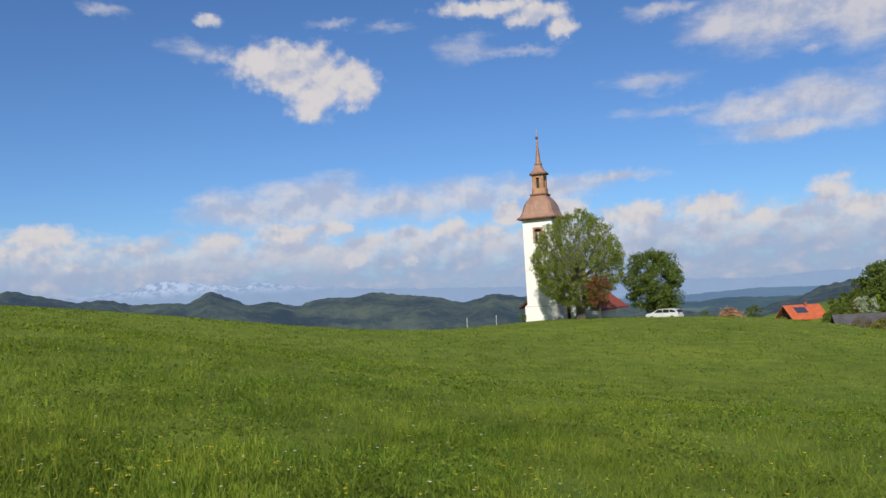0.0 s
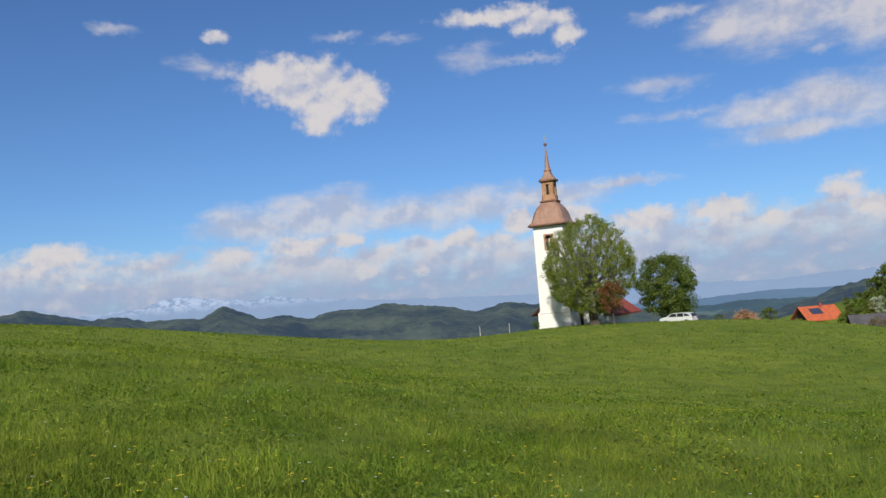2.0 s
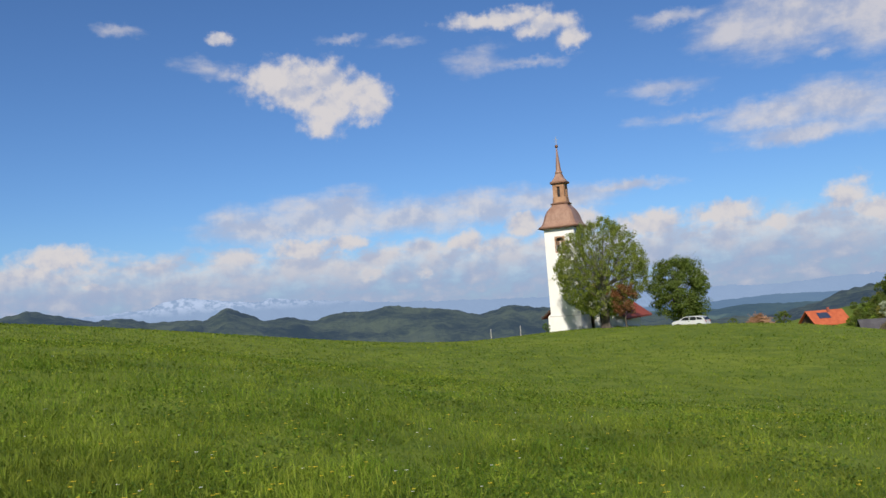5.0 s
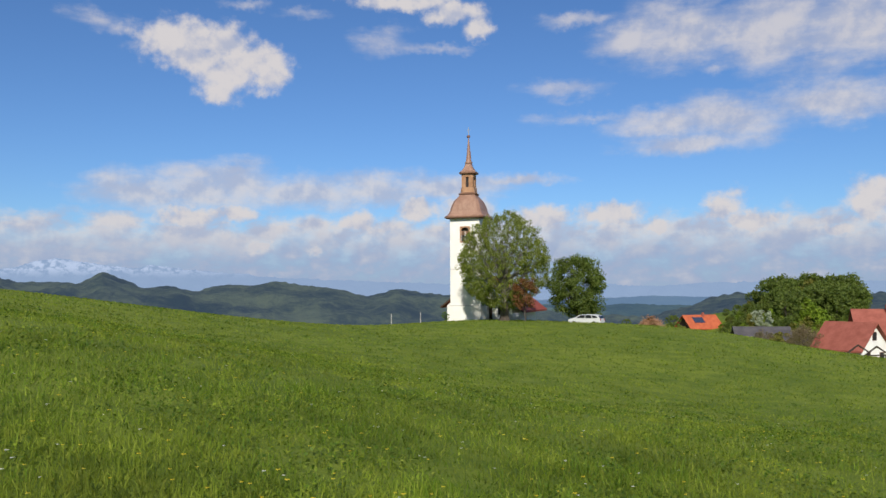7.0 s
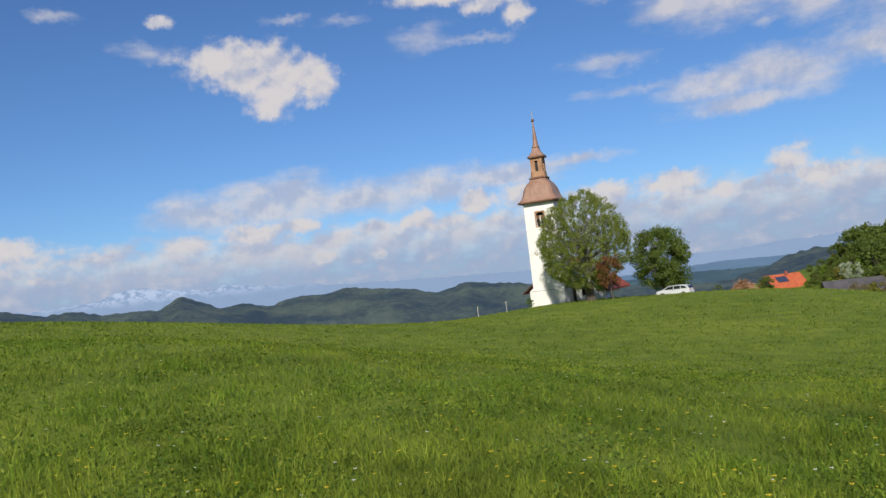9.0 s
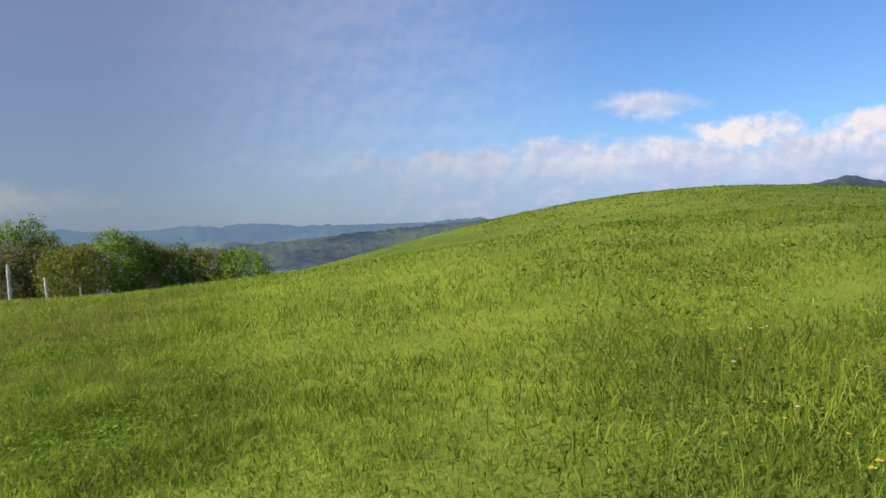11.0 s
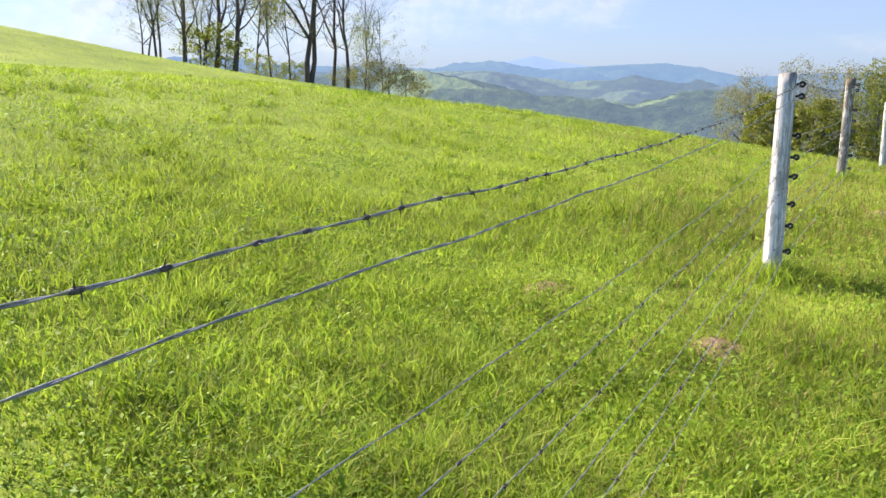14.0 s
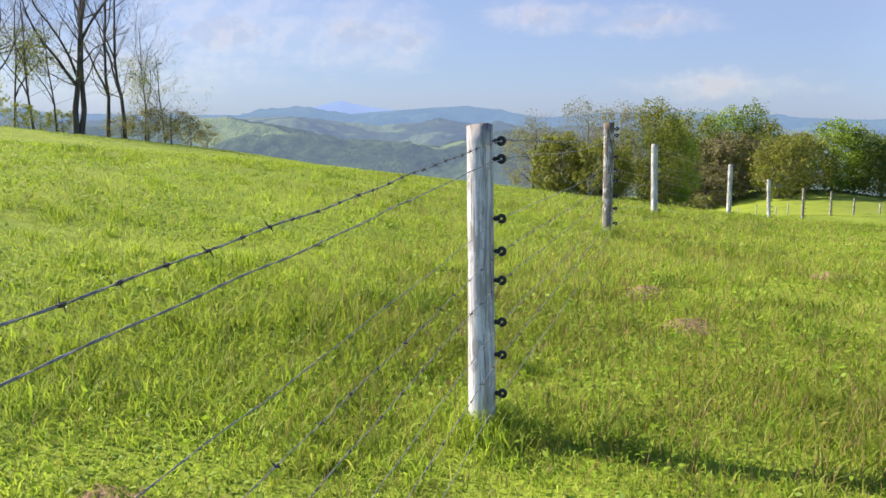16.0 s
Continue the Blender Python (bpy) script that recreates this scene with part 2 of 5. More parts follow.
def ground_material():
    def make(g):
        where = g.add("ShaderNodeNewGeometry").outputs["Position"]
        n1, n2, n3 = g.noise(where, 0.05, 4.0), g.noise(where, 0.7, 5.0, 0.6), g.noise(where, 14.0, 4.0, 0.7)
        f = g.math("ADD", g.math("MULTIPLY", n1, 0.35), g.math("ADD", g.math("MULTIPLY", n2, 0.35), g.math("MULTIPLY", n3, 0.3)))
        col = g.mix(g.step(f, 0.36, 0.64), (0.076, 0.122, 0.013), (0.195, 0.240, 0.030))
        spot = g.add("ShaderNodeSeparateXYZ", ins={0: where})
        # fence side takes the pasture blades' brighter tone, backlight in the colour included
        bright_turf = g.math("MULTIPLY", g.step(spot.outputs[0], -8.0, -13.0), g.step(spot.outputs[1], 16.0, 3.0))
        col = g.mix(bright_turf, col, g.mix(g.step(f, 0.36, 0.64), (0.11, 0.165, 0.014), (0.25, 0.31, 0.028)))
        far = g.scaled(where, (0.004, 0.004, 0.0))
        wood = g.step(g.noise(far, 1.6, 5.0, 0.6), 0.46, 0.52)
        z = g.add("ShaderNodeSeparateXYZ", ins={0: where}).outputs[2]
        wood = g.math("MULTIPLY", wood, g.step(z, -25.0, -45.0))
        col = g.mix(wood, col, g.mix(g.noise(where, 0.08, 4.0), (0.015, 0.035, 0.012), (0.04, 0.075, 0.02)))
        return bsdf(g, col, 0.9, 0.0, n3, 0.6, 0.05, 0.15)
    return material("meadow_ground", make)


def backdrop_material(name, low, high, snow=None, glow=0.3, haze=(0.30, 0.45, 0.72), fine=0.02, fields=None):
    """Far hills: woods and clearings, with distance haze mixed in as an emissive glow."""
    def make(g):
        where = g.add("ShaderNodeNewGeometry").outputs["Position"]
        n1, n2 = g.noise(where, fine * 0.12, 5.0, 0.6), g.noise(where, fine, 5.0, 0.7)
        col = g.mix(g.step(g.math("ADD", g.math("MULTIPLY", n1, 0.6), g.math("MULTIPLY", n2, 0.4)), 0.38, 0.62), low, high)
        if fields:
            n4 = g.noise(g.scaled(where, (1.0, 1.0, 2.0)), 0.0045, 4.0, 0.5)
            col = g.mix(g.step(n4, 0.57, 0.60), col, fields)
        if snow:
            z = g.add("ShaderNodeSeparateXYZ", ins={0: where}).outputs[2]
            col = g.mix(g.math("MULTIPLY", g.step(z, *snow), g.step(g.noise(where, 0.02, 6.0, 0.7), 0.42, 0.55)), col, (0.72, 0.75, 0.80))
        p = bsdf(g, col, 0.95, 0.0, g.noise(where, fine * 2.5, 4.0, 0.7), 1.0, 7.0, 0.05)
        # even emission in the haze colour stands in for the air between
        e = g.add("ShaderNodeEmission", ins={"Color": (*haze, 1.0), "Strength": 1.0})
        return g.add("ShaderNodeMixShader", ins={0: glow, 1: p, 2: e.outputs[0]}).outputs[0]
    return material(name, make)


def post_material(name, light, dark, worn, flaked, crown):
    """Weathered split wood: streaks, checks and flaked patches along the grain."""
    def make(g):
        v = place(g)
        streak = g.noise(g.scaled(v, (55, 55, 2.6)), 1.0, 5.0, 0.65, 0.5)
        check = g.noise(g.scaled(v, (120, 120, 4.0)), 1.0, 3.0, 0.6, 0.2)
        flake = g.noise(g.scaled(v, (22, 22, 6.0)), 1.0, 5.0, 0.7, 0.6)
        blot = g.noise(g.scaled(v, (7, 7, 2.2)), 1.0, 4.0)
        f = g.step(g.math("ADD", g.math("MULTIPLY", streak, 0.65), g.math("MULTIPLY", blot, 0.35)), 0.42, 0.58)
        col = g.mix(f, dark, light)
        col = g.mix(g.math("MULTIPLY", g.step(flake, 0.51, 0.555), worn), col, flaked)
        col = g.mix(g.math("MULTIPLY", g.step(check, 0.60, 0.66), 0.8), col, (0.05, 0.04, 0.03))
        z = g.add("ShaderNodeSeparateXYZ", ins={0: g.add("ShaderNodeTexCoord").outputs["Generated"]}).outputs[2]
        col = g.mix(g.math("MULTIPLY", g.step(g.math("ADD", z, g.math("MULTIPLY", streak, 0.16)), crown, crown + 0.08), 0.8), col, (0.135, 0.10, 0.065))
        relief = g.math("SUBTRACT", g.math("ADD", streak, g.math("MULTIPLY", flake, 0.5)), g.step(check, 0.60, 0.66))
        return bsdf(g, col, 0.85, 0.0, relief, 0.9, 0.006, 0.2)
    return material(name, make)


M_GROUND = ground_material()
M_MEADOW = leafy("meadow_blades", ((0.042, 0.086, 0.006), (0.098, 0.167, 0.012), (0.162, 0.236, 0.017), (0.26, 0.295, 0.045)), 0.30, 0.7, 0.5, (0.23, 0.245, 0.026))
M_HERB = leafy("meadow_herbs", ((0.036, 0.082, 0.010), (0.062, 0.125, 0.013), (0.10, 0.165, 0.018)), 0.25, 0.55)
M_WEED = leafy("weed_leaves", ((0.075, 0.14, 0.010), (0.12, 0.20, 0.016), (0.17, 0.26, 0.022)), 0.4, 0.6)
# brighter than the meadow blades: lusher turf, plus backlight put into the colour
M_LIT_PASTURE = leafy("lit_pasture_blades", ((0.140, 0.222, 0.016), (0.225, 0.338, 0.028), (0.312, 0.420, 0.044), (0.45, 0.44, 0.085)), 0.52, 0.65, 0.38, (0.315, 0.345, 0.05))
M_CLOVER = leafy("clover_leaves", ((0.12, 0.21, 0.014), (0.20, 0.315, 0.022), (0.285, 0.40, 0.034)), 0.45, 0.58)
M_DRY = leafy("dry_blades", ((0.20, 0.13, 0.05), (0.32, 0.22, 0.09), (0.17, 0.10, 0.04)), 0.3)
M_YELLOW = leafy("yellow_petals", ((0.75, 0.52, 0.02), (0.8, 0.62, 0.05)), 0.3)
M_WHITE_PETAL = leafy("white_petals", ((0.75, 0.75, 0.68), (0.8, 0.8, 0.78)), 0.3)
M_LINDEN = leafy("linden_leaves", ((0.125, 0.165, 0.026), (0.20, 0.240, 0.042), (0.30, 0.325, 0.075)), 0.42)
M_GREEN = leafy("green_leaves", ((0.066, 0.100, 0.020), (0.112, 0.155, 0.030), (0.175, 0.220, 0.050)), 0.42)
M_LIME = leafy("lime_leaves", ((0.12, 0.195, 0.018), (0.19, 0.285, 0.026), (0.28, 0.37, 0.036)), 0.42)
M_OLIVE = leafy("olive_leaves", ((0.125, 0.125, 0.024), (0.19, 0.18, 0.036), (0.255, 0.235, 0.05)), 0.38)
M_COPPER_LEAF = leafy("copper_leaves", ((0.13, 0.050, 0.024), (0.22, 0.075, 0.035), (0.15, 0.11, 0.035)), 0.3)
M_LIMB = mottled("pale_limbs", (0.13, 0.12, 0.095), (0.27, 0.255, 0.205), 2.0, 0.9, 12.0)
M_TWIG = leafy("bare_twigs", ((0.17, 0.125, 0.075), (0.25, 0.19, 0.12)), 0.4, 0.9)
M_DRYLEAF = leafy("dry_brush_leaves", ((0.16, 0.065, 0.03), (0.24, 0.11, 0.05), (0.20, 0.13, 0.07)), 0.25)
M_BLOSSOM = leafy("pale_blossom", ((0.42, 0.44, 0.36), (0.30, 0.36, 0.2)), 0.3)
M_BARK = mottled("bark", (0.055, 0.044, 0.035), (0.13, 0.108, 0.085), 3.0, 0.95, 18.0, 0.0, 0.8, (1, 1, 0.25))
M_GREYBARK = mottled("grey_bark", (0.09, 0.08, 0.068), (0.19, 0.17, 0.145), 3.0, 0.95, 18.0, 0.0, 0.8, (1, 1, 0.25))
M_PLASTER = mottled("white_plaster", (0.74, 0.72, 0.68), (0.83, 0.82, 0.79), 0.5, 0.9, 7.0, 0.0, 0.15)
M_PLINTH = mottled("grey_plinth", (0.46, 0.45, 0.43), (0.62, 0.61, 0.58), 0.8, 0.9, 8.0, 0.0, 0.3)
M_ROOFCOPPER = mottled("brown_copper_sheet", (0.23, 0.125, 0.085), (0.36, 0.22, 0.155), 0.8, 0.5, 6.0, 0.0, 0.15, (1, 1, 0.4), 0.45)
M_LANTERN = mottled("lantern_wood", (0.29, 0.15, 0.08), (0.44, 0.26, 0.15), 1.2, 0.7, 9.0, 0.0, 0.2)
M_LEDGE = mottled("dark_ledge", (0.14, 0.07, 0.045), (0.22, 0.12, 0.08), 2.0, 0.7)
M_GILT = mottled("gilt", (0.75, 0.66, 0.5), (0.85, 0.8, 0.7), 6.0, 0.3, None, 0.8, 0.05)
M_DARK = mottled("dark_opening", (0.012, 0.012, 0.014), (0.03, 0.028, 0.028), 2.0, 0.6)
M_REDTILE = mottled("red_roof_tiles", (0.22, 0.045, 0.03), (0.33, 0.075, 0.045), 0.9, 0.8, 9.0, 0.0, 0.5)
M_ORANGETILE = mottled("orange_roof_tiles", (0.36, 0.080, 0.035), (0.50, 0.13, 0.055), 0.7, 0.8, 6.0, 0.0, 0.5)
M_BROWNTILE = mottled("brown_red_tiles", (0.24, 0.07, 0.05), (0.34, 0.11, 0.08), 0.7, 0.85, 6.0, 0.0, 0.5)
M_GREYROOF = mottled("grey_slab_roof", (0.055, 0.052, 0.058), (0.10, 0.095, 0.10), 0.6, 0.85, 5.0, 0.0, 0.4)
M_DARKWOOD = mottled("dark_boards", (0.03, 0.02, 0.015), (0.07, 0.05, 0.035), 2.0, 0.85, 20.0)
M_PANEL = mottled("solar_glass", (0.03, 0.04, 0.07), (0.05, 0.06, 0.10), 1.0, 0.15, None, 0.0, 0.0, (1, 1, 1), 0.6)
M_CARPAINT = mottled("white_car_paint", (0.56, 0.58, 0.60), (0.62, 0.63, 0.64), 0.6, 0.25, None, 0.0, 0.0, (1, 1, 1), 0.5)
M_CARGLASS = mottled("tinted_car_glass", (0.015, 0.018, 0.022), (0.03, 0.034, 0.04), 1.0, 0.08, None, 0.0, 0.0, (1, 1, 1), 0.6)
M_RUBBER = mottled("black_rubber", (0.015, 0.015, 0.016), (0.035, 0.034, 0.033), 30.0, 0.65, 200.0, 0.0, 0.2)
M_STEEL = mottled("galvanised_wire", (0.15, 0.155, 0.145), (0.30, 0.30, 0.28), 40.0, 0.5, 300.0, 0.35, 0.2, (1, 1, 1), 0.5)
M_RUST = mottled("rusty_barb", (0.05, 0.045, 0.042), (0.12, 0.11, 0.10), 60.0, 0.6, 300.0, 0.6, 0.2)
M_SOIL = mottled("bare_soil", (0.16, 0.105, 0.055), (0.32, 0.215, 0.115), 6.0, 0.95, 50.0, 0.0, 0.9)
M_POST = post_material("weathered_grey_wood", (0.26, 0.225, 0.18), (0.105, 0.08, 0.056), 0.9, (0.48, 0.46, 0.42), 0.985)
M_PALEPOST = post_material("bleached_wood", (0.66, 0.645, 0.61), (0.34, 0.32, 0.285), 0.6, (0.27, 0.25, 0.215), 1.02)
# hills carry their haze as emission: glow is its share, haze its colour
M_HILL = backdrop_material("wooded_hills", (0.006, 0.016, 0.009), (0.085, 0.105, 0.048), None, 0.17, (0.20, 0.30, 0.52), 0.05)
M_BLUEHILL = backdrop_material("haze_blue_hills", (0.02, 0.045, 0.035), (0.06, 0.095, 0.05), None, 0.58, (0.155, 0.25, 0.40), 0.02)
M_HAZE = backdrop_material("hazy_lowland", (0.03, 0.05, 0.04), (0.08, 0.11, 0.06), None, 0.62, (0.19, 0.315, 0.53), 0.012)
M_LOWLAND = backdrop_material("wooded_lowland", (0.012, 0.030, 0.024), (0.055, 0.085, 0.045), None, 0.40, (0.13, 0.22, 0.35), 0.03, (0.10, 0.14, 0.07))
M_PALEHILL = backdrop_material("haze_pale_hills", (0.010, 0.024, 0.014), (0.075, 0.110, 0.034), None, 0.36, (0.14, 0.205, 0.29), 0.05, (0.17, 0.225, 0.075))
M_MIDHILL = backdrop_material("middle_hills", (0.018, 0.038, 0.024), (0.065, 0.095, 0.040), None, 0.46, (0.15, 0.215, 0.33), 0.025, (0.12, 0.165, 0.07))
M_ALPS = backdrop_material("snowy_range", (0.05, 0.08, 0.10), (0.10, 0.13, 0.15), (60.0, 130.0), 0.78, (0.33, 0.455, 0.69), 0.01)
M_FARBLUE = backdrop_material("haze_blue_mountain", (0.05, 0.08, 0.10), (0.09, 0.12, 0.14), None, 0.78, (0.20, 0.29, 0.48), 0.01)

# ---- the land ----
NEAR_FOLDS = (
    (-2, 0, 9, -2.11),
    (-10, 1, 9, 2.44),
    (-17, 0, 8, -2.11),
    (-14, -6, 9, 0.41),
    (-24, -7, 10, -2.11),
    (-25, 3, 9, 1.40),
    (-6, 12, 10, -0.80),
    (6, 12, 11, 0.76),
    (-18, 16, 11, 2.41),
    (-32, 12, 14, -3.52),
    (-34, 0, 11, 1.99),
    (-44, 2, 14, -2.09),
    (-28, -20, 14, 0.98),
    (-14, -18, 14, 2.21),
    (-45, -20, 18, 0.15),
    (-58, -36, 22, -1.13),
    (-70, -45, 25, 3.23),
    (-60, 8, 20, 1.20),
    (-80, 5, 25, -4.02),
    (-105, 12, 28, -8.76),
    (-16, 0, 4.5, -0.07),
    (-11, 0, 4.5, -0.46),
    (-22, -2, 5.5, 0.80),
    (-24, 1.5, 5, -0.55),
    (-31, 1, 5, -0.15),
    (-15, -4, 5, -0.15),
)
FAR_FOLDS = (
    (-103, -6, 10, -4.0),
    (-103, 23, 9, -1.3),
    (-25.1, -38.5, 7, 1.49),
    (0, 30, 18, -0.98),
    (16, 30, 18, -2.26),
    (-14, 32, 18, -0.04),
    (-30, 38, 20, 1.23),
    (-12, 58, 22, -3.33),
    (14, 55, 22, 1.98),
    (36, 55, 24, -1.11),
    (32, 78, 22, -0.99),
    (-10, 90, 24, -3.92),
    (0, 112, 22, 0.46),
    (18, 102, 22, 7.85),
    (40, 100, 28, -6.03),
    (20, -15, 20, 0.85),
    (75, 165, 60, -5.61),
    (80, 270, 70, -0.69),
    (150, 360, 80, 42.63),
    (-50, 50, 35, 4.76),
    (0, 140, 30, -2.12),
    (-6, 75, 16, 0.09),
    (-20, 75, 18, 1.90),
    (10, 85, 16, 0.07),
    (28, 40, 16, -1.32),
    (-24, 28, 12, 0.35),
    (26, 95, 14, 0.06),
    (-105, 8, 16, 8.19),
    (14, 103, 9, -1.62),
    (-32, -16, 9, -0.62),
    (-22, -24, 9, -1.08),
    (-40, -28, 12, -0.80),
    (-30, -38, 12, 2.13),
    (-48, -12, 12, 0.76),
    (-55, -48, 14, 0.51),
    (-42, -45, 12, 1.06),
    (-20, -40, 10, -0.23),
    (-38, -6, 9, 0.19),
    (-26, -12, 7, 1.16),
    (-38, 34, 12, 0.08),
    (-30, 55, 14, -0.49),
    (-48, 32, 14, 0.10),
    (-20, 44, 12, -0.55),
    (-8, 42, 12, -0.18),
    (-2, 120, 14, 0.24),
    (-14, 110, 14, -0.47),
    (48, 110, 16, 0.14),
    (55, 140, 20, -0.76),
    (30, 112, 14, -0.26),
    (42, 86, 14, 0.02),
    (20, 70, 14, 0.22),
    (-60, -20, 14, 0.06),
    (-70, -5, 16, 0.01),
)


def land(x, y):
    """Height of the ground at arrays x, y."""
    x, y = np.asarray(x, float), np.asarray(y, float)
    q = (np.hypot(x + 5, y - 45) - 115) / 18
    z = -0.22 * 18 * np.logaddexp(0, q)
    for cx, cy, s, a in NEAR_FOLDS + FAR_FOLDS:
        z = z + a * np.exp(-((x - cx) ** 2 + (y - cy) ** 2) / (2 * s * s))
    return np.where(z < -60, -60 - 30 * np.tanh((-60 - z) / 30), z)


def land1(x, y):
    return float(land(np.array([x]), np.array([y]))[0])


def mesh_from(name, verts, faces, mat, smooth=False):
    me = bpy.data.meshes.new(name)
    me.from_pydata(verts, [], faces)
    me.materials.append(mat)
    if smooth:
        me.polygons.foreach_set("use_smooth", [True] * len(me.polygons))
    me.update()
    return me


def arrays_mesh(name, co, loops, sizes, mat):
    """A mesh from numpy arrays: points, corner indices, corners per face."""
    me = bpy.data.meshes.new(name)
    me.vertices.add(len(co))
    me.vertices.foreach_set("co", np.asarray(co, np.float32).ravel())
    me.loops.add(len(loops))
    me.loops.foreach_set("vertex_index", np.asarray(loops, np.int32))
    me.polygons.add(len(sizes))
    starts = np.concatenate([[0], np.cumsum(sizes)[:-1]])
    me.polygons.foreach_set("loop_start", np.asarray(starts, np.int32))
    me.polygons.foreach_set("loop_total", np.asarray(sizes, np.int32))
    me.materials.append(mat)
    me.update(calc_edges=True)
    return me


def build_ground():
    rings = np.concatenate([[0.0], np.geomspace(0.6, 4900, 150)])
    turns = np.linspace(0, 2 * np.pi, 361)[:-1]
    r, a = np.meshgrid(rings, turns, indexing="ij")
    x, y = -8 + r * np.sin(a), 4 + r * np.cos(a)
    z = land(x, y)
    z = z + np.where(r > 250, 6 * np.sin(x / 160) * np.sin(y / 190 + 1), 0) * np.clip((r - 250) / 300, 0, 1)
    co = np.stack([x, y, z], -1).reshape(-1, 3)
    n = len(turns)
    i, j = np.meshgrid(np.arange(len(rings) - 1), np.arange(n), indexing="ij")
    k = (j + 1) % n
    quads = np.stack([i * n + j, (i + 1) * n + j, (i + 1) * n + k, i * n + k], -1).reshape(-1, 4)
    me = arrays_mesh("ground", co, quads.ravel(), np.full(len(quads), 4), M_GROUND)
    me.polygons.foreach_set("use_smooth", [True] * len(me.polygons))
    tagged(new("ground", me), "rolling green meadow hilltop falling to wooded valleys", "ground", kind="structure")


build_ground()


def skyline(name, label, table, radius, depth, foot, mat, rough, seed, crowns=2.2, rows=41):
    """A ridge round part of the horizon: table holds (azimuth, height over distance)."""
    az = np.arange(table[0][0], table[-1][0], 0.14)
    top = np.interp(az, [t[0] for t in table], [t[1] for t in table]) * radius + 1.8
    steps = np.linspace(-1, 1, rows)
    co = []
    for i, a in enumerate(az):
        for s in steps:
            r = radius + depth * s
            x, y = -r * math.sin(radians(a)), r * math.cos(radians(a))
            fold = noise.fractal(Vector((x / 420, y / 420, seed)), 0.9, 2.0, 5) * rough
            f = 1 - abs(s) ** 1.4
            tree = (noise.noise(Vector((x / 14, y / 14, seed + 3))) + noise.noise(Vector((x / 45, y / 45, seed + 5)))) * crowns
            z = foot + (top[i] - foot) * f + fold * (1 - f) * f * 2.6 + tree
            co.append((x, y, z))
    n = len(steps)
    faces = [(i * n + j, (i + 1) * n + j, (i + 1) * n + j + 1, i * n + j + 1) for i in range(len(az) - 1) for j in range(n - 1)]
    me = mesh_from(name, co, faces, mat, True)
    tagged(new(name, me), label, "hills", kind="structure")


WOODED = ((-42, -0.025), (-35, -0.006), (-28, -0.007), (-20.2, -0.016), (-17.3, -0.026), (-15.5, -0.035), (-12.9, -0.04), (-10.7, -0.036), (-5, -0.02), (-0.2, -0.008), (1.3, -0.005), (2.7, -0.004),
          (3.5, 0.0005), (4.5, -0.0035), (5.7, -0.008), (6.8, -0.0045), (8.4, 0.002), (10.3, 0.006), (12.2, 0.0094), (13.7, 0.006), (15.9, 0.005), (17.0, -0.001), (18.8, 0.0046), (20.5, 0.004),
          (21.4, 0.011), (22.3, 0.0183), (22.9, 0.0222), (23.6, 0.0164), (24.3, 0.010), (27.5, 0.0105), (29.5, 0.0174), (31.4, 0.0166), (33.3, 0.0252), (35.1, 0.0317), (37.0, 0.0255), (41.9, 0.0148), (44.3, 0.008), (45.6, 0.0144), (47, 0.009), (56, 0.0), (66, -0.012), (78, -0.03), (90, -0.06))
BLUE = ((34, -0.03), (48, -0.012), (60, -0.004), (79.9, -0.003), (85.3, -0.001), (94, 0.003), (97.4, 0.001), (99.5, -0.003), (101.4, -0.0045), (104.0, 0.004), (106.2, 0.008), (108.5, 0.0055), (111.5, 0.001), (114.2, -0.003), (117.7, -0.001), (120.8, -0.0055), (128, -0.006), (150, -0.004), (175, 0.0))
MOUNT = ((105, -0.01), (110, 0.0), (113, 0.006), (114.9, 0.0125), (116.6, 0.005), (119, -0.002), (124, -0.01))
VALLEY = ((62, -0.08), (70, -0.06), (76, -0.05), (84, -0.045), (92, -0.04), (98, -0.034), (102, -0.028), (105, -0.031), (106.5, -0.038), (108, -0.045), (109.9, -0.0375), (111.5, -0.0375), (114.2, -0.0337), (118.1, -0.0205), (121.6, -0.009), (123.9, -0.0125), (127, -0.016), (132, -0.018), (140, -0.02), (160, -0.01))
MIDDLE = ((48, -0.045), (60, -0.025), (76, -0.02), (84, -0.015), (92, -0.018), (98, -0.013), (103, -0.018), (108, -0.010), (112, -0.016), (115, -0.012), (118, -0.006), (121, -0.010), (126, -0.015), (140, -0.012), (160, -0.01))
ALPS = ((-45, 0.002), (-30, 0.006), (-20.1, 0.0065), (-17.5, 0.0057), (-14.1, 0.002), (-9.2, 0.006), (0, 0.006), (12.8, 0.015), (15.9, 0.0216), (18.1, 0.0251), (20, 0.0301), (21.1, 0.0258), (22.6, 0.0291), (24.4, 0.0339), (25.5, 0.0368), (26.9, 0.0327), (28, 0.0253), (33, 0.02), (50, 0.012))
HAZY = ((-50, -0.012), (-30, -0.008), (-20, -0.012), (-14, -0.009), (-8, -0.014), (0, -0.012), (10, -0.014), (30, -0.012), (55, -0.012))
LOWLAND = ((-50, -0.026), (-30, -0.024), (-20, -0.021), (-15, -0.020), (-12, -0.018), (-10, -0.022), (-7, -0.019), (0, -0.022), (20, -0.026))
# every ridge glows with the haze set in its material
skyline("backdrop_lowland", "wooded lowland below the knoll, blue-green with emissive haze", LOWLAND, 2250, 420, -95, M_LOWLAND, 45, 15, 2.6)
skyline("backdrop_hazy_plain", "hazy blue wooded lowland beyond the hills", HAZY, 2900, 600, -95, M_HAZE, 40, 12)
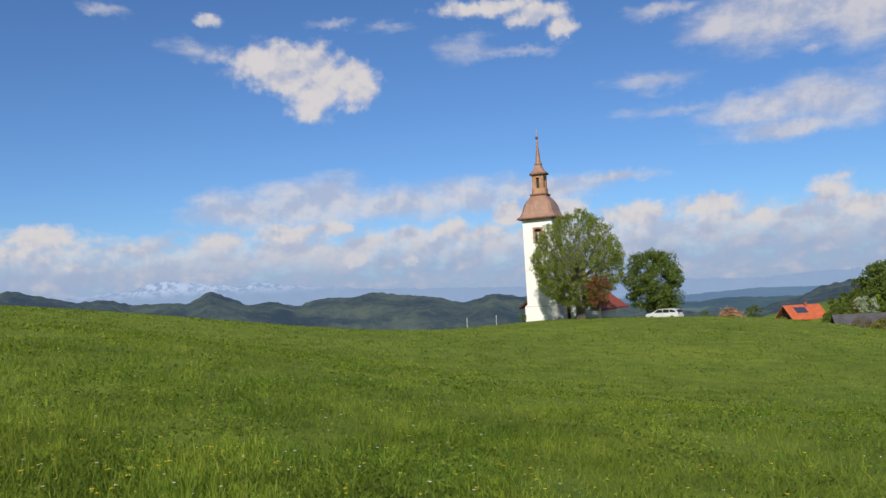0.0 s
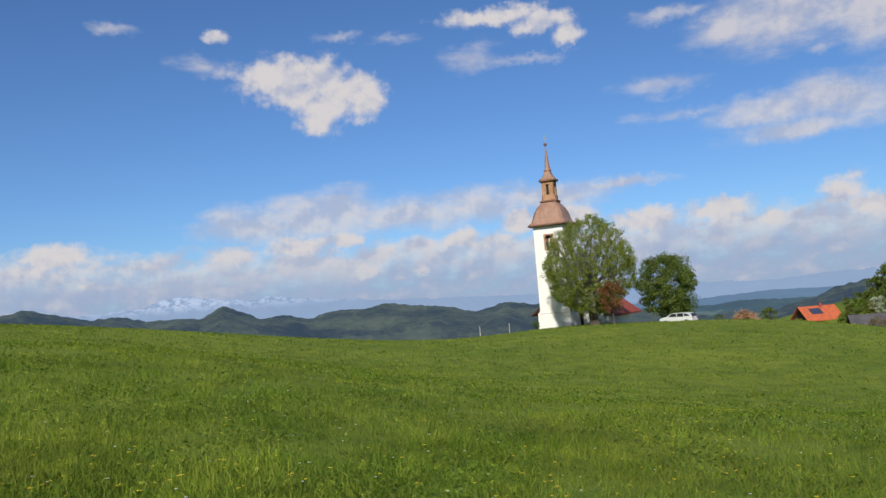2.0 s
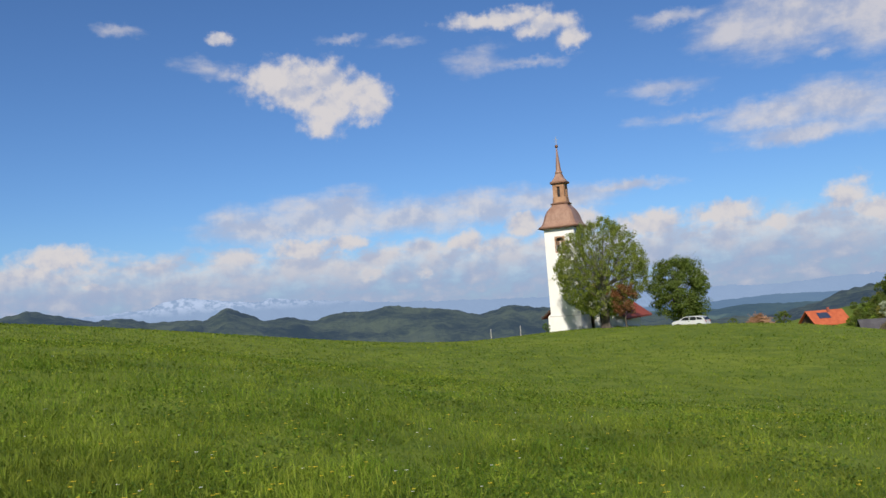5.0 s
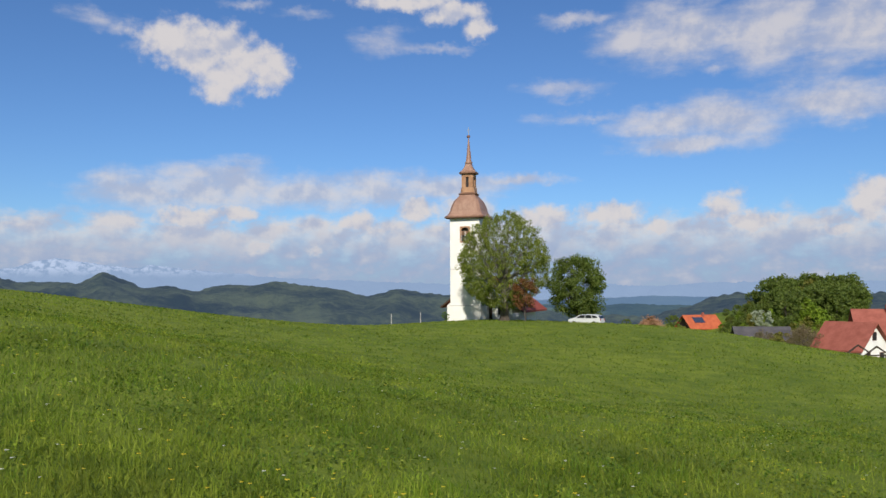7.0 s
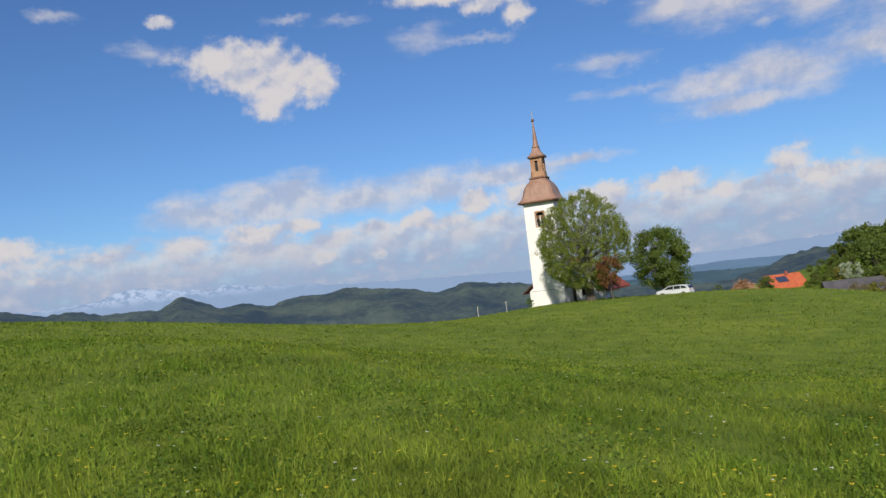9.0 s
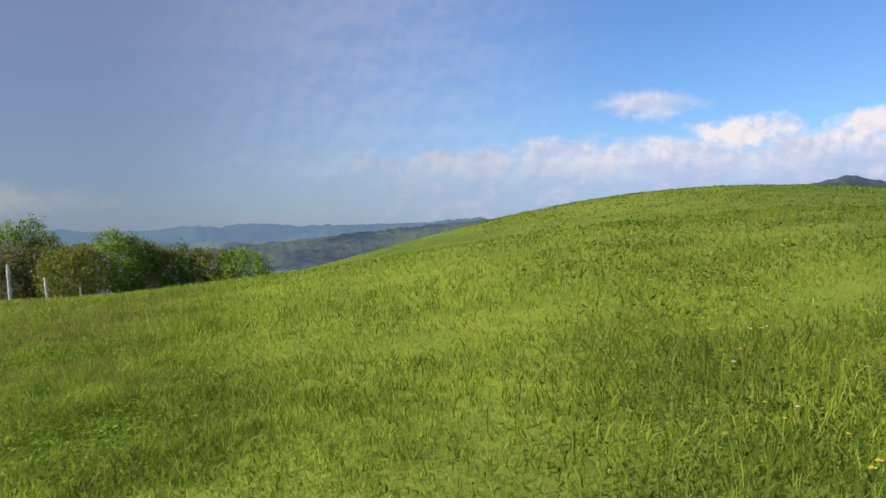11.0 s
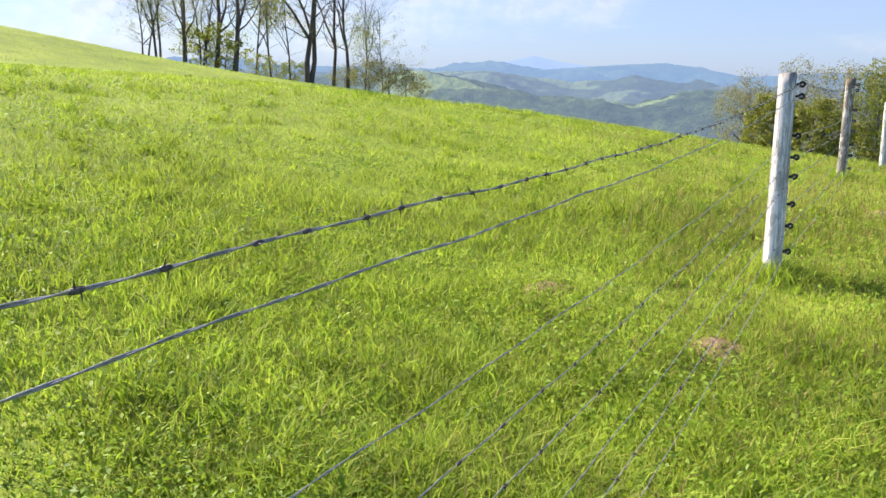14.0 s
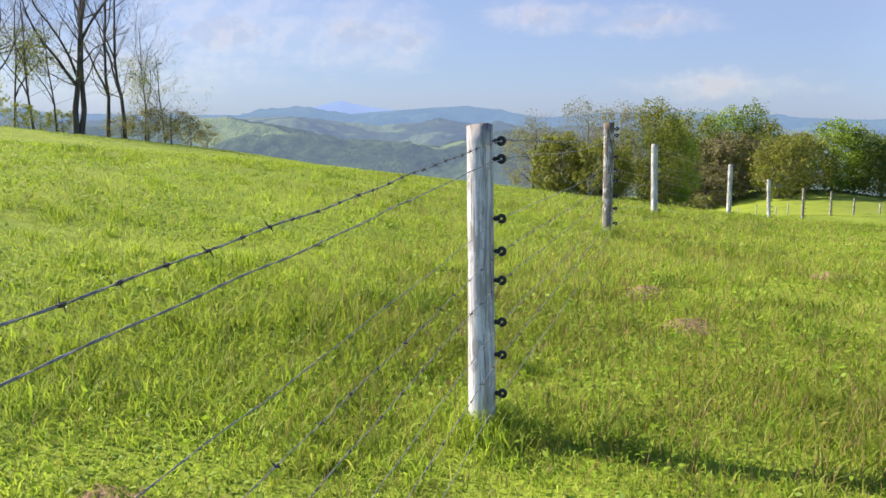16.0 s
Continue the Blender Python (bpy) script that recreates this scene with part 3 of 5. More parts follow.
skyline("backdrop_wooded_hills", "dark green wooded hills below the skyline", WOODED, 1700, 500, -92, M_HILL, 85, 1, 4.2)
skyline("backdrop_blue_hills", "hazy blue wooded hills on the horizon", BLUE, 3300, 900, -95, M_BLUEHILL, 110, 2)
skyline("backdrop_blue_mountain", "mountain far behind the hills, pale blue with emissive haze", MOUNT, 4450, 300, -95, M_FARBLUE, 60, 3)
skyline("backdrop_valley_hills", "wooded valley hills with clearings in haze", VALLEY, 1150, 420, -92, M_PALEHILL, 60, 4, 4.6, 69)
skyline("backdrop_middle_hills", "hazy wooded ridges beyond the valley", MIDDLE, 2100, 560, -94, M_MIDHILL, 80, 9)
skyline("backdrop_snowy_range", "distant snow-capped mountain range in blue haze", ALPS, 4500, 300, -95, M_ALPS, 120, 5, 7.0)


# ---- grass ----
def noise_field(x, y, scale, seed):
    """Cheap smooth noise in 0..1 for arrays."""
    v = np.zeros_like(x)
    rng = np.random.RandomState(seed)
    for k in range(7):
        a, p = rng.uniform(0, 2 * np.pi, 2)
        f = scale * rng.uniform(0.6, 2.2)
        v += np.sin((x * np.cos(a) + y * np.sin(a)) * f + p)
    return 0.5 + v / 7


def strewn(rng, spots, az0, az1, r0, r1, count):
    """Places on the land, thinning out with distance from a line of spots."""
    s = np.asarray(spots)[rng.randint(0, len(spots), count)] + rng.normal(0, 0.3, (count, 2))
    r = np.exp(rng.uniform(np.log(r0), np.log(r1), count))
    a = np.radians(rng.uniform(az0, az1, count))
    return s[:, 0] - r * np.sin(a), s[:, 1] + r * np.cos(a), r


def blades(name, label, rng, places, h0, h1, width, lean, mat, widen=0.10):
    """Grass blades, each a bent tapering strip."""
    x, y, r = places
    patch = noise_field(x, y, 0.8, 5) * 0.55 + noise_field(x, y, 3.0, 6) * 0.45
    keep = rng.uniform(0, 1, len(x)) < 0.50 + 1.1 * patch
    x, y, r, patch = x[keep], y[keep], r[keep], patch[keep]
    n = len(x)
    z = land(x, y) - 0.008
    h = (h0 + (h1 - h0) * rng.beta(1.6, 3, n)) * (0.42 + 1.25 * patch) * np.clip(1.25 - r / 40, 0.55, 1.0)
    w = width * rng.uniform(0.6, 1.4, n) * (1 + widen * np.maximum(r - 4, 0))
    t = rng.uniform(0, 2 * np.pi, n)
    side = np.stack([np.cos(t), np.sin(t), np.zeros(n)], -1) * w[:, None] * 0.5
    t2 = rng.uniform(0, 2 * np.pi, n)
    bend = np.stack([np.cos(t2), np.sin(t2), np.zeros(n)], -1) * (h * lean * rng.uniform(0.1, 1.3, n))[:, None]
    up = np.array([0, 0, 1.0])
    p = np.stack([x, y, z], -1)
    mid = p + bend * 0.35 + up * (h * 0.6)[:, None]
    tip = p + bend + up * (h * rng.uniform(0.8, 1.0, n))[:, None]
    whole = r < 8
    co1 = np.stack([p - side, p + side, mid + side * 0.85, mid - side * 0.85, tip], 1)[whole].reshape(-1, 3)
    n1 = int(whole.sum())
    loops1 = (np.arange(n1)[:, None] * 5 + np.array([0, 1, 2, 3, 3, 2, 4])).ravel()
    co2 = np.stack([p - side * 1.15, p + side * 1.15, tip], 1)[~whole].reshape(-1, 3)
    co, loops = np.concatenate([co1, co2]), np.concatenate([loops1, n1 * 5 + np.arange(len(co2))])
    sizes = np.concatenate([np.tile([4, 3], n1), np.full(n - n1, 3)])
    tagged(new(name, arrays_mesh(name, co, loops, sizes, mat)), label, "grass", kind="stuff")


def broad_leaves(name, label, rng, places, size, mat, bare=0.25):
    """Clover and plantain leaves: cupped lozenges near the ground."""
    x, y, r = places
    patch = noise_field(x, y, 1.6, 9)
    keep = rng.uniform(0, 1, len(x)) < 1.6 * patch - bare
    x, y, r = x[keep], y[keep], r[keep]
    n = len(x)
    c = np.stack([x, y, land(x, y) + rng.uniform(0.02, 0.09, n)], -1)
    nrm = rng.normal(0, 0.5, (n, 3)) + np.array([0, 0, 1.0])
    nrm /= np.linalg.norm(nrm, axis=1, keepdims=True)
    u = np.cross(nrm, rng.normal(0, 1, (n, 3)))
    u /= np.linalg.norm(u, axis=1, keepdims=True)
    v = np.cross(nrm, u)
    s = (size * rng.uniform(0.5, 1.4, n) * (1 + 0.06 * np.maximum(r - 4, 0)))[:, None]
    co = np.stack([c - u * s, c + v * s * 0.5 + nrm * s * 0.2, c + u * s, c - v * s * 0.5 + nrm * s * 0.2], 1).reshape(-1, 3)
    tagged(new(name, arrays_mesh(name, co, np.arange(n * 4), np.full(n, 4), mat)), label, "clover", kind="stuff")


def blossoms(name, label, rng, origin, az0, az1, r0, r1, count, size, height, mat):
    """Scattered flower heads: a cupped star of petals on a stalk."""
    co, loops, sizes = [], [], []
    for _ in range(count):
        r, a = math.exp(rng.uniform(math.log(r0), math.log(r1))), radians(rng.uniform(az0, az1))
        x, y = origin[0] - r * math.sin(a), origin[1] + r * math.cos(a)
        z, s = land1(x, y) + height * rng.uniform(0.6, 1.2), size * rng.uniform(0.7, 1.3)
        k0 = len(co)
        co.append((x, y, z))
        for k in range(8):
            q = k * math.pi / 4
            co.append((x + s * math.cos(q), y + s * math.sin(q), z + s * (0.35 if k % 2 else 0.05)))
        for k in range(8):
            loops += [k0, k0 + 1 + k, k0 + 1 + (k + 1) % 8]
            sizes.append(3)
    tagged(new(name, arrays_mesh(name, co, loops, sizes, mat)), label, "flowers", kind="stuff")


rng = np.random.RandomState(11)
MEADOW_LINE = [(-0.6 * k, 0.12 * k) for k in range(10)]
PASTURE_LINE = [(-8.0 - 0.5 * k, 1.1) for k in range(10)]
blades("meadow_grass", "lush green meadow grass on the slope", rng, strewn(rng, MEADOW_LINE, -38, 60, 4.2, 95, 270000), 0.04, 0.18, 0.0062, 1.15, M_MEADOW, 0.09)
blades("far_meadow_grass", "meadow grass on the far slope and the knoll", rng, strewn(rng, MEADOW_LINE, -40, 60, 32, 128, 95000), 0.10, 0.30, 0.0075, 0.8, M_MEADOW, 0.11)
blades("meadow_stems", "taller thin grass stems in the meadow", rng, strewn(rng, MEADOW_LINE, -38, 60, 4.5, 50, 24000), 0.14, 0.30, 0.0045, 0.4, M_MEADOW, 0.08)
broad_leaves("meadow_clover", "clover and small leaves in the meadow", rng, strewn(rng, MEADOW_LINE, -38, 60, 4.2, 75, 80000), 0.017, M_MEADOW)
broad_leaves("meadow_herbs", "patches of dark leafy herbs in the meadow", rng, strewn(rng, MEADOW_LINE, -38, 60, 4.2, 75, 70000), 0.018, M_HERB, 0.5)
blades("pasture_grass", "short bright green pasture grass by the fence", rng, strewn(rng, PASTURE_LINE, 70, 165, 1.8, 75, 240000), 0.04, 0.15, 0.0062, 1.35, M_LIT_PASTURE, 0.10)
blades("near_grass", "tufts of lush grass near the fence", rng, strewn(rng, PASTURE_LINE[3:], 72, 165, 1.6, 9, 70000), 0.04, 0.135, 0.0052, 1.15, M_LIT_PASTURE, 0.08)
broad_leaves("pasture_herbs", "patches of leafy herbs in the pasture", rng, strewn(rng, PASTURE_LINE, 70, 165, 1.5, 16, 50000), 0.016, M_CLOVER, 0.5)
blades("brow_grass", "green grass on the brow between meadow and pasture", rng, strewn(rng, MEADOW_LINE[5:] + PASTURE_LINE[:4], 48, 84, 2.5, 60, 40000), 0.04, 0.14, 0.0062, 0.95, M_MEADOW, 0.10)
blades("brow_turf", "lighter green turf on the brow", rng, strewn(rng, MEADOW_LINE[6:] + PASTURE_LINE[:4], 46, 90, 2.5, 60, 50000), 0.04, 0.13, 0.0062, 1.1, M_LIT_PASTURE, 0.10)
blades("verge_grass", "green grass along the walked line", rng, strewn(rng, MEADOW_LINE + PASTURE_LINE, 0, 360, 0.4, 30, 30000), 0.04, 0.15, 0.006, 0.8, M_LIT_PASTURE, 0.10)
blades("seed_stems", "thin reddish-brown seed stems beyond the fence", rng, strewn(rng, PASTURE_LINE[4:], 72, 112, 3.5, 32, 20000), 0.09, 0.22, 0.004, 0.5, M_DRY)
broad_leaves("clover", "clover and plantain leaves among the grass", rng, strewn(rng, PASTURE_LINE, 70, 165, 1.5, 30, 90000), 0.0145, M_CLOVER)
blades("dry_grass", "scattered dry brown grass stems", rng, strewn(rng, PASTURE_LINE, 72, 165, 1.8, 40, 40000), 0.04, 0.15, 0.005, 0.9, M_DRY)


def tufts(name, label, rng, centres, each, spread, h0, h1, width, mat):
    """Rank tufts: blades bunched round given spots."""
    c = np.repeat(np.asarray(centres), each, 0)
    s = np.repeat(rng.uniform(0.5, 1.5, len(centres)), each)
    q = c + rng.normal(0, 1, c.shape) * (spread * s)[:, None]
    blades(name, label, rng, (q[:, 0], q[:, 1], np.full(len(q), 4.0)), h0, h1, width, 0.9, mat, 0.0)


x, y, r = strewn(rng, PASTURE_LINE, 74, 165, 2.5, 24, 70)
tufts("weed_tufts", "dark green weed tufts in the pasture", rng, np.stack([x, y], -1), 110, 0.13, 0.06, 0.18, 0.011, M_WEED)
x, y, r = strewn(rng, PASTURE_LINE, 72, 165, 1.8, 24, 900)
tufts("bright_tufts", "bright green tufts all over the pasture", rng, np.stack([x, y], -1), 60, 0.07, 0.06, 0.17, 0.0075, M_LIT_PASTURE)
x, y, r = strewn(rng, MEADOW_LINE, -36, 56, 6.0, 40, 130)
tufts("rank_tufts", "darker rank grass tufts in the meadow", rng, np.stack([x, y], -1), 70, 0.32, 0.08, 0.24, 0.009, M_WEED)
tufts("post_tufts", "tall grass round the feet of the posts", rng, np.array([(-9.94, 0.29), (-16.35, 0.1), (-16.3, 0.2), (-23.13, -0.12), (-28.6, 0.11)]), 420, 0.11, 0.12, 0.30, 0.006, M_LIT_PASTURE)
x, y = rng.uniform(-26, -10.6, 110), rng.normal(0.15, 0.65, 110)
tufts("dry_tufts", "patches of short dry brown grass along the fence", rng, np.stack([x, y], -1), 90, 0.16, 0.02, 0.08, 0.006, M_DRY)
blossoms("yellow_flowers", "small yellow meadow flowers", rng, (-2.5, 0.6), -34, 60, 5, 60, 800, 0.017, 0.2, M_YELLOW)
blossoms("white_flowers", "small white meadow flowers", rng, (-2.5, 0.6), -34, 60, 5, 50, 380, 0.014, 0.2, M_WHITE_PETAL)

# ---- helpers for things ----
def thing(name, at, label, category, group="", turn=0.0):
    e = new(name)
    e.matrix_world = pose(*at, 0, 0, turn)
    return tagged(e, label, category, group)


def hang(name, me, parent, label=""):
    ob = new(name, me)
    ob.parent = parent
    return tagged(ob, label)


def part(name, bm, mat, parent, label="", smooth=False):
    me = bpy.data.meshes.new(name)
    bmesh.ops.recalc_face_normals(bm, faces=bm.faces)
    bm.to_mesh(me)
    bm.free()
    me.materials.append(mat)
    if smooth:
        me.polygons.foreach_set("use_smooth", [True] * len(me.polygons))
    return hang(name, me, parent, label)


def add_box(bm, x0, x1, y0, y1, z0, z1):
    v = [bm.verts.new((x, y, z)) for x in (x0, x1) for y in (y0, y1) for z in (z0, z1)]
    for f in ((0, 1, 3, 2), (4, 6, 7, 5), (0, 4, 5, 1), (2, 3, 7, 6), (0, 2, 6, 4), (1, 5, 7, 3)):
        bm.faces.new([v[i] for i in f])
    return bm


def box(x0, x1, y0, y1, z0, z1, bevel=0.0):
    bm = add_box(bmesh.new(), x0, x1, y0, y1, z0, z1)
    if bevel:
        bmesh.ops.bevel(bm, geom=list(bm.edges), offset=bevel, segments=2, affect="EDGES")
    return bm


def turned(profile, sides, turn=0.0, cap=True, corner=0.0):
    """A body turned about z: profile of (radius, z). corner cuts a square's corners where sides is 8."""
    bm = bmesh.new()
    rings = []
    for r, z in profile:
        ring = []
        for k in range(sides):
            a = 2 * math.pi * k / sides + turn
            ring.append(bm.verts.new((r * math.cos(a), r * math.sin(a), z)))
        rings.append(ring)
    for a, b in zip(rings, rings[1:]):
        for k in range(sides):
            bm.faces.new((a[k], a[(k + 1) % sides], b[(k + 1) % sides], b[k]))
    if cap:
        bm.faces.new(rings[0][::-1])
        bm.faces.new(rings[-1])
    return bm


def squared(profile, cut=0.16):
    """A square body with chamfered corners: profile of (half width, z)."""
    bm = bmesh.new()
    rings = []
    for h, z in profile:
        c = h * (1 - cut)
        rings.append([bm.verts.new((x, y, z)) for x, y in ((h, -c), (h, c), (c, h), (-c, h), (-h, c), (-h, -c), (-c, -h), (c, -h))])
    for a, b in zip(rings, rings[1:]):
        for k in range(8):
            bm.faces.new((a[k], a[(k + 1) % 8], b[(k + 1) % 8], b[k]))
    bm.faces.new(rings[0][::-1])
    bm.faces.new(rings[-1])
    return bm


def prism(points, y0, y1):
    """An outline in x, z pulled from y0 to y1."""
    bm = bmesh.new()
    a = [bm.verts.new((x, y0, z)) for x, z in points]
    b = [bm.verts.new((x, y1, z)) for x, z in points]
    n = len(points)
    bm.faces.new(a)
    bm.faces.new(b[::-1])
    for k in range(n):
        bm.faces.new((a[k], b[k], b[(k + 1) % n], a[(k + 1) % n]))
    return bm


def holed_wall(x0, x1, z0, z1, holes, y0, y1):
    """A wall in the x, z plane, from y0 to y1 thick, with rectangular openings through it."""
    xs = sorted({x0, x1, *(h[0] for h in holes), *(h[1] for h in holes)})
    zs = sorted({z0, z1, *(h[2] for h in holes), *(h[3] for h in holes)})
    bm = bmesh.new()
    for a, b in zip(xs, xs[1:]):
        for c, d in zip(zs, zs[1:]):
            mx, mz = (a + b) / 2, (c + d) / 2
            if not any(h[0] < mx < h[1] and h[2] < mz < h[3] for h in holes):
                add_box(bm, a, b, y0, y1, c, d)
    bmesh.ops.remove_doubles(bm, verts=bm.verts, dist=0.001)
    return bm


# ---- trees ----
def tube(co, faces, p, q, r0, r1, sides=5):
    """A tapered limb from p to q, added to lists."""
    way = (q - p).normalized()
    u = way.orthogonal().normalized()
    v = way.cross(u)
    k0 = len(co)
    for c, r in ((p, r0), (q, r1)):
        for k in range(sides):
            a = 2 * math.pi * k / sides
            co.append(tuple(c + u * (r * math.cos(a)) + v * (r * math.sin(a))))
    for k in range(sides):
        n = (k + 1) % sides
        faces.append((k0 + k, k0 + n, k0 + sides + n, k0 + sides + k))


def grow(co, faces, tips, rnd, p, way, length, r, level, spread, droop=0.0, sides=5):
    """One limb in a few bent pieces, with side limbs."""
    pieces = 4 if level < 2 else 3
    for k in range(pieces):
        bend = Vector((rnd.gauss(0, 1), rnd.gauss(0, 1), rnd.gauss(0, 0.6) - droop)) * 0.13
        way = (way + bend).normalized()
        q = p + way * (length / pieces)
        r1 = r * (0.84 if level < 3 else 0.7)
        tube(co, faces, p, q, r, r1, sides if level < 2 else 3)
        if level < 4 and (k > 0 or level > 0):
            for _ in range(rnd.choice((1, 1, 2)) if level < 3 else 1):
                side = Vector((rnd.gauss(0, 1), rnd.gauss(0, 1), rnd.gauss(0.25, 0.5))).normalized()
                out = (way * (1 - spread) + side * spread).normalized()
                grow(co, faces, tips, rnd, q, out, length * rnd.uniform(0.42, 0.66), r1 * 0.55, level + 1, spread, droop, sides)
        p, r = q, r1
    tips.append(p)


def leaf_cloud(rng, centres, sizes, count, leaf, squash=1.0):
    """Many small leaves round given clump centres."""
    pick = rng.randint(0, len(centres), count)
    off = rng.normal(0, 1, (count, 3))
    off = off / np.maximum(np.linalg.norm(off, axis=1, keepdims=True), 1e-6) * rng.uniform(0.2, 1.0, (count, 1)) ** 0.5
    c = centres[pick] + off * sizes[pick][:, None] * np.array([1, 1, squash])
    nrm = off + rng.normal(0, 0.55, (count, 3)) + np.array([0, 0, 0.25])
    nrm /= np.linalg.norm(nrm, axis=1, keepdims=True)
    u = np.cross(nrm, rng.normal(0, 1, (count, 3)))
    u /= np.maximum(np.linalg.norm(u, axis=1, keepdims=True), 1e-6)
    v = np.cross(nrm, u)
    s = leaf * rng.uniform(0.6, 1.35, (count, 1))
    co = np.stack([c - u * s, c + v * s * 0.55, c + u * s, c - v * s * 0.55], 1).reshape(-1, 3)
    return co, np.arange(count * 4), np.full(count, 4)


def leafy_tree(name, at, h, w, low, trunk_r, leaves, leaf, mat, bark, seed, label, category="tree", group="", clumps=150, trunk_h=None, shape=1.0, inner=0.5):
    """A tree: tapered trunk with limbs, crown of clumps of leaves on an uneven ovoid."""
    rnd, rng = random.Random(seed), np.random.RandomState(seed)
    e = thing(name, at, label, category, group)
    co, faces, tips = [], [], []
    p = Vector((0, 0, -0.15))
    top = h * 0.72
    way = Vector((rnd.uniform(-0.05, 0.05), rnd.uniform(-0.05, 0.05), 1)).normalized()
    r = trunk_r
    tube(co, faces, p, p + Vector((0, 0, 0.4)), r * 1.5, r * 1.05, 9)
    p = p + Vector((0, 0, 0.4))
    for k in range(7):
        q = p + (way + Vector((rnd.gauss(0, 0.05), rnd.gauss(0, 0.05), 0))).normalized() * (top / 7)
        tube(co, faces, p, q, r, r * 0.82, 9)
        if q.z > low * 0.8:
            for _ in range(3):
                a = rnd.uniform(0, 6.28)
                grow(co, faces, tips, rnd, q, Vector((math.cos(a), math.sin(a), rnd.uniform(0.3, 1.1))).normalized(), w * rnd.uniform(0.20, 0.32), r * 0.42, 3 if leaf > 0.3 else 2, 0.5)
        p, r = q, r * 0.82
    hang("trunk", mesh_from("trunk", co, faces, bark, True), e)
    mid, rz = (h + low) / 2, (h - low) / 2
    d = rng.normal(0, 1, (clumps, 3))
    d /= np.linalg.norm(d, axis=1, keepdims=True)
    rad = inner + (0.96 - inner) * rng.uniform(0, 1, (clumps, 1)) ** 0.5
    lump = 1 + 0.10 * np.sin(d[:, :1] * 5 + seed) * np.cos(d[:, 1:2] * 6 + seed * 2) + 0.05 * np.sin(d[:, 2:] * 9 + seed)
    width = np.where(d[:, 2:] < 0, 1.0, 1.0 - 0.12 * shape * d[:, 2:])
    c = d * rad * lump * np.array([w / 2, w / 2, rz]) * np.concatenate([width, width, np.ones_like(width)], 1) * 0.93 + np.array([0, 0, mid])
    sizes = rng.uniform(0.75, 1.25, clumps) * (w + h) / 2 * min(0.1, 1.4 / clumps ** 0.5)
    lv = leaf_cloud(rng, c, sizes, leaves, leaf, 0.85)
    hang("crown", arrays_mesh("crown", *lv, mat), e)
    return e


def bough(co, faces, tips, rnd, p, way, length, r, level):
    """A crooked bough that bears ever finer ones, down to twigs that turn up."""
    pieces = (6, 5, 3, 2)[level]
    for k in range(pieces):
        way = (way + Vector((rnd.gauss(0, 1), rnd.gauss(0, 1), rnd.gauss(0.25, 0.6))) * (0.15, 0.2, 0.24, 0.2)[level]).normalized()
        q = p + way * (length / pieces)
        r1 = max(r * (0.84, 0.78, 0.70, 0.6)[level], 0.003)
        tube(co, faces, p, q, r, r1, (6, 4, 3, 3)[level])
        if level < 3 and k > 0:
            for _ in range((1, 1 + k % 2, 1)[level]):
                side = Vector((rnd.gauss(0, 1), rnd.gauss(0, 1), rnd.gauss(0.35, 0.45))).normalized()
                bough(co, faces, tips, rnd, q, (way * 0.45 + side * 0.55).normalized(), length * rnd.uniform(0.34, 0.60), max(r1 * 0.46, 0.005), level + 1)
        p, r = q, r1
    tips.append(p)


def bare_tree(name, at, h, trunk_r, seed, label, stems=1, leaves=0, group="", mat=None):
    """A leafless tree: one or more stems that fork high, with crooked boughs and a haze of twigs."""
    rnd, rng = random.Random(seed), np.random.RandomState(seed)
    e = thing(name, at, label, "tree", group)
    for stem in range(stems):
        co, faces, tips = [], [], []
        turn = rnd.uniform(0, 6.28)
        p, r = Vector((0.4 * stem * math.cos(turn), 0.4 * stem * math.sin(turn), -1.2)), trunk_r * rnd.uniform(0.8, 1.05)
        lean = rnd.uniform(0.02, 0.07) + 0.06 * (stems > 1)
        way = Vector((lean * math.cos(turn), lean * math.sin(turn), 1)).normalized()
        tube(co, faces, p, p + Vector((0, 0, 1.4)), r * 1.35, r, 8)
        p = p + Vector((0, 0, 1.4))
        n = 9
        for k in range(n):
            way = (way + Vector((rnd.gauss(0, 0.07), rnd.gauss(0, 0.07), 0.03))).normalized()
            q = p + way * (h * 0.84 / n)
            tube(co, faces, p, q, r, r * 0.87, 7)
            if k > 0:
                for _ in range(rnd.choice((2, 3))):
                    a = rnd.uniform(0, 6.28)
                    out = Vector((math.cos(a), math.sin(a), rnd.uniform(0.1, 1.3))).normalized()
                    bough(co, faces, tips, rnd, q, out, h * rnd.uniform(0.18, 0.36) * (1 - 0.04 * k), r * rnd.uniform(0.2, 0.42), 1)
                if k in (1, 3, 5):
                    bough(co, faces, tips, rnd, q, (way + Vector((rnd.gauss(0, 0.3), rnd.gauss(0, 0.3), 0))).normalized(), h * 0.42, r * 0.7, 0)
            p, r = q, r * 0.87
        hang("trunk", mesh_from("trunk", co, faces, M_BARK, True), e)
    if leaves:
        t = np.array([tuple(v) for v in tips if v.z < h * 0.62])
        lv = leaf_cloud(rng, t, np.full(len(t), 0.45), leaves, 0.06)
        hang("crown", arrays_mesh("crown", *lv, mat or M_OLIVE), e, "thin young olive-green leaves")
    return e


# ---- church ----
CX, CY = 0.0, 114.5
CZ = land1(0, 112) - 0.05


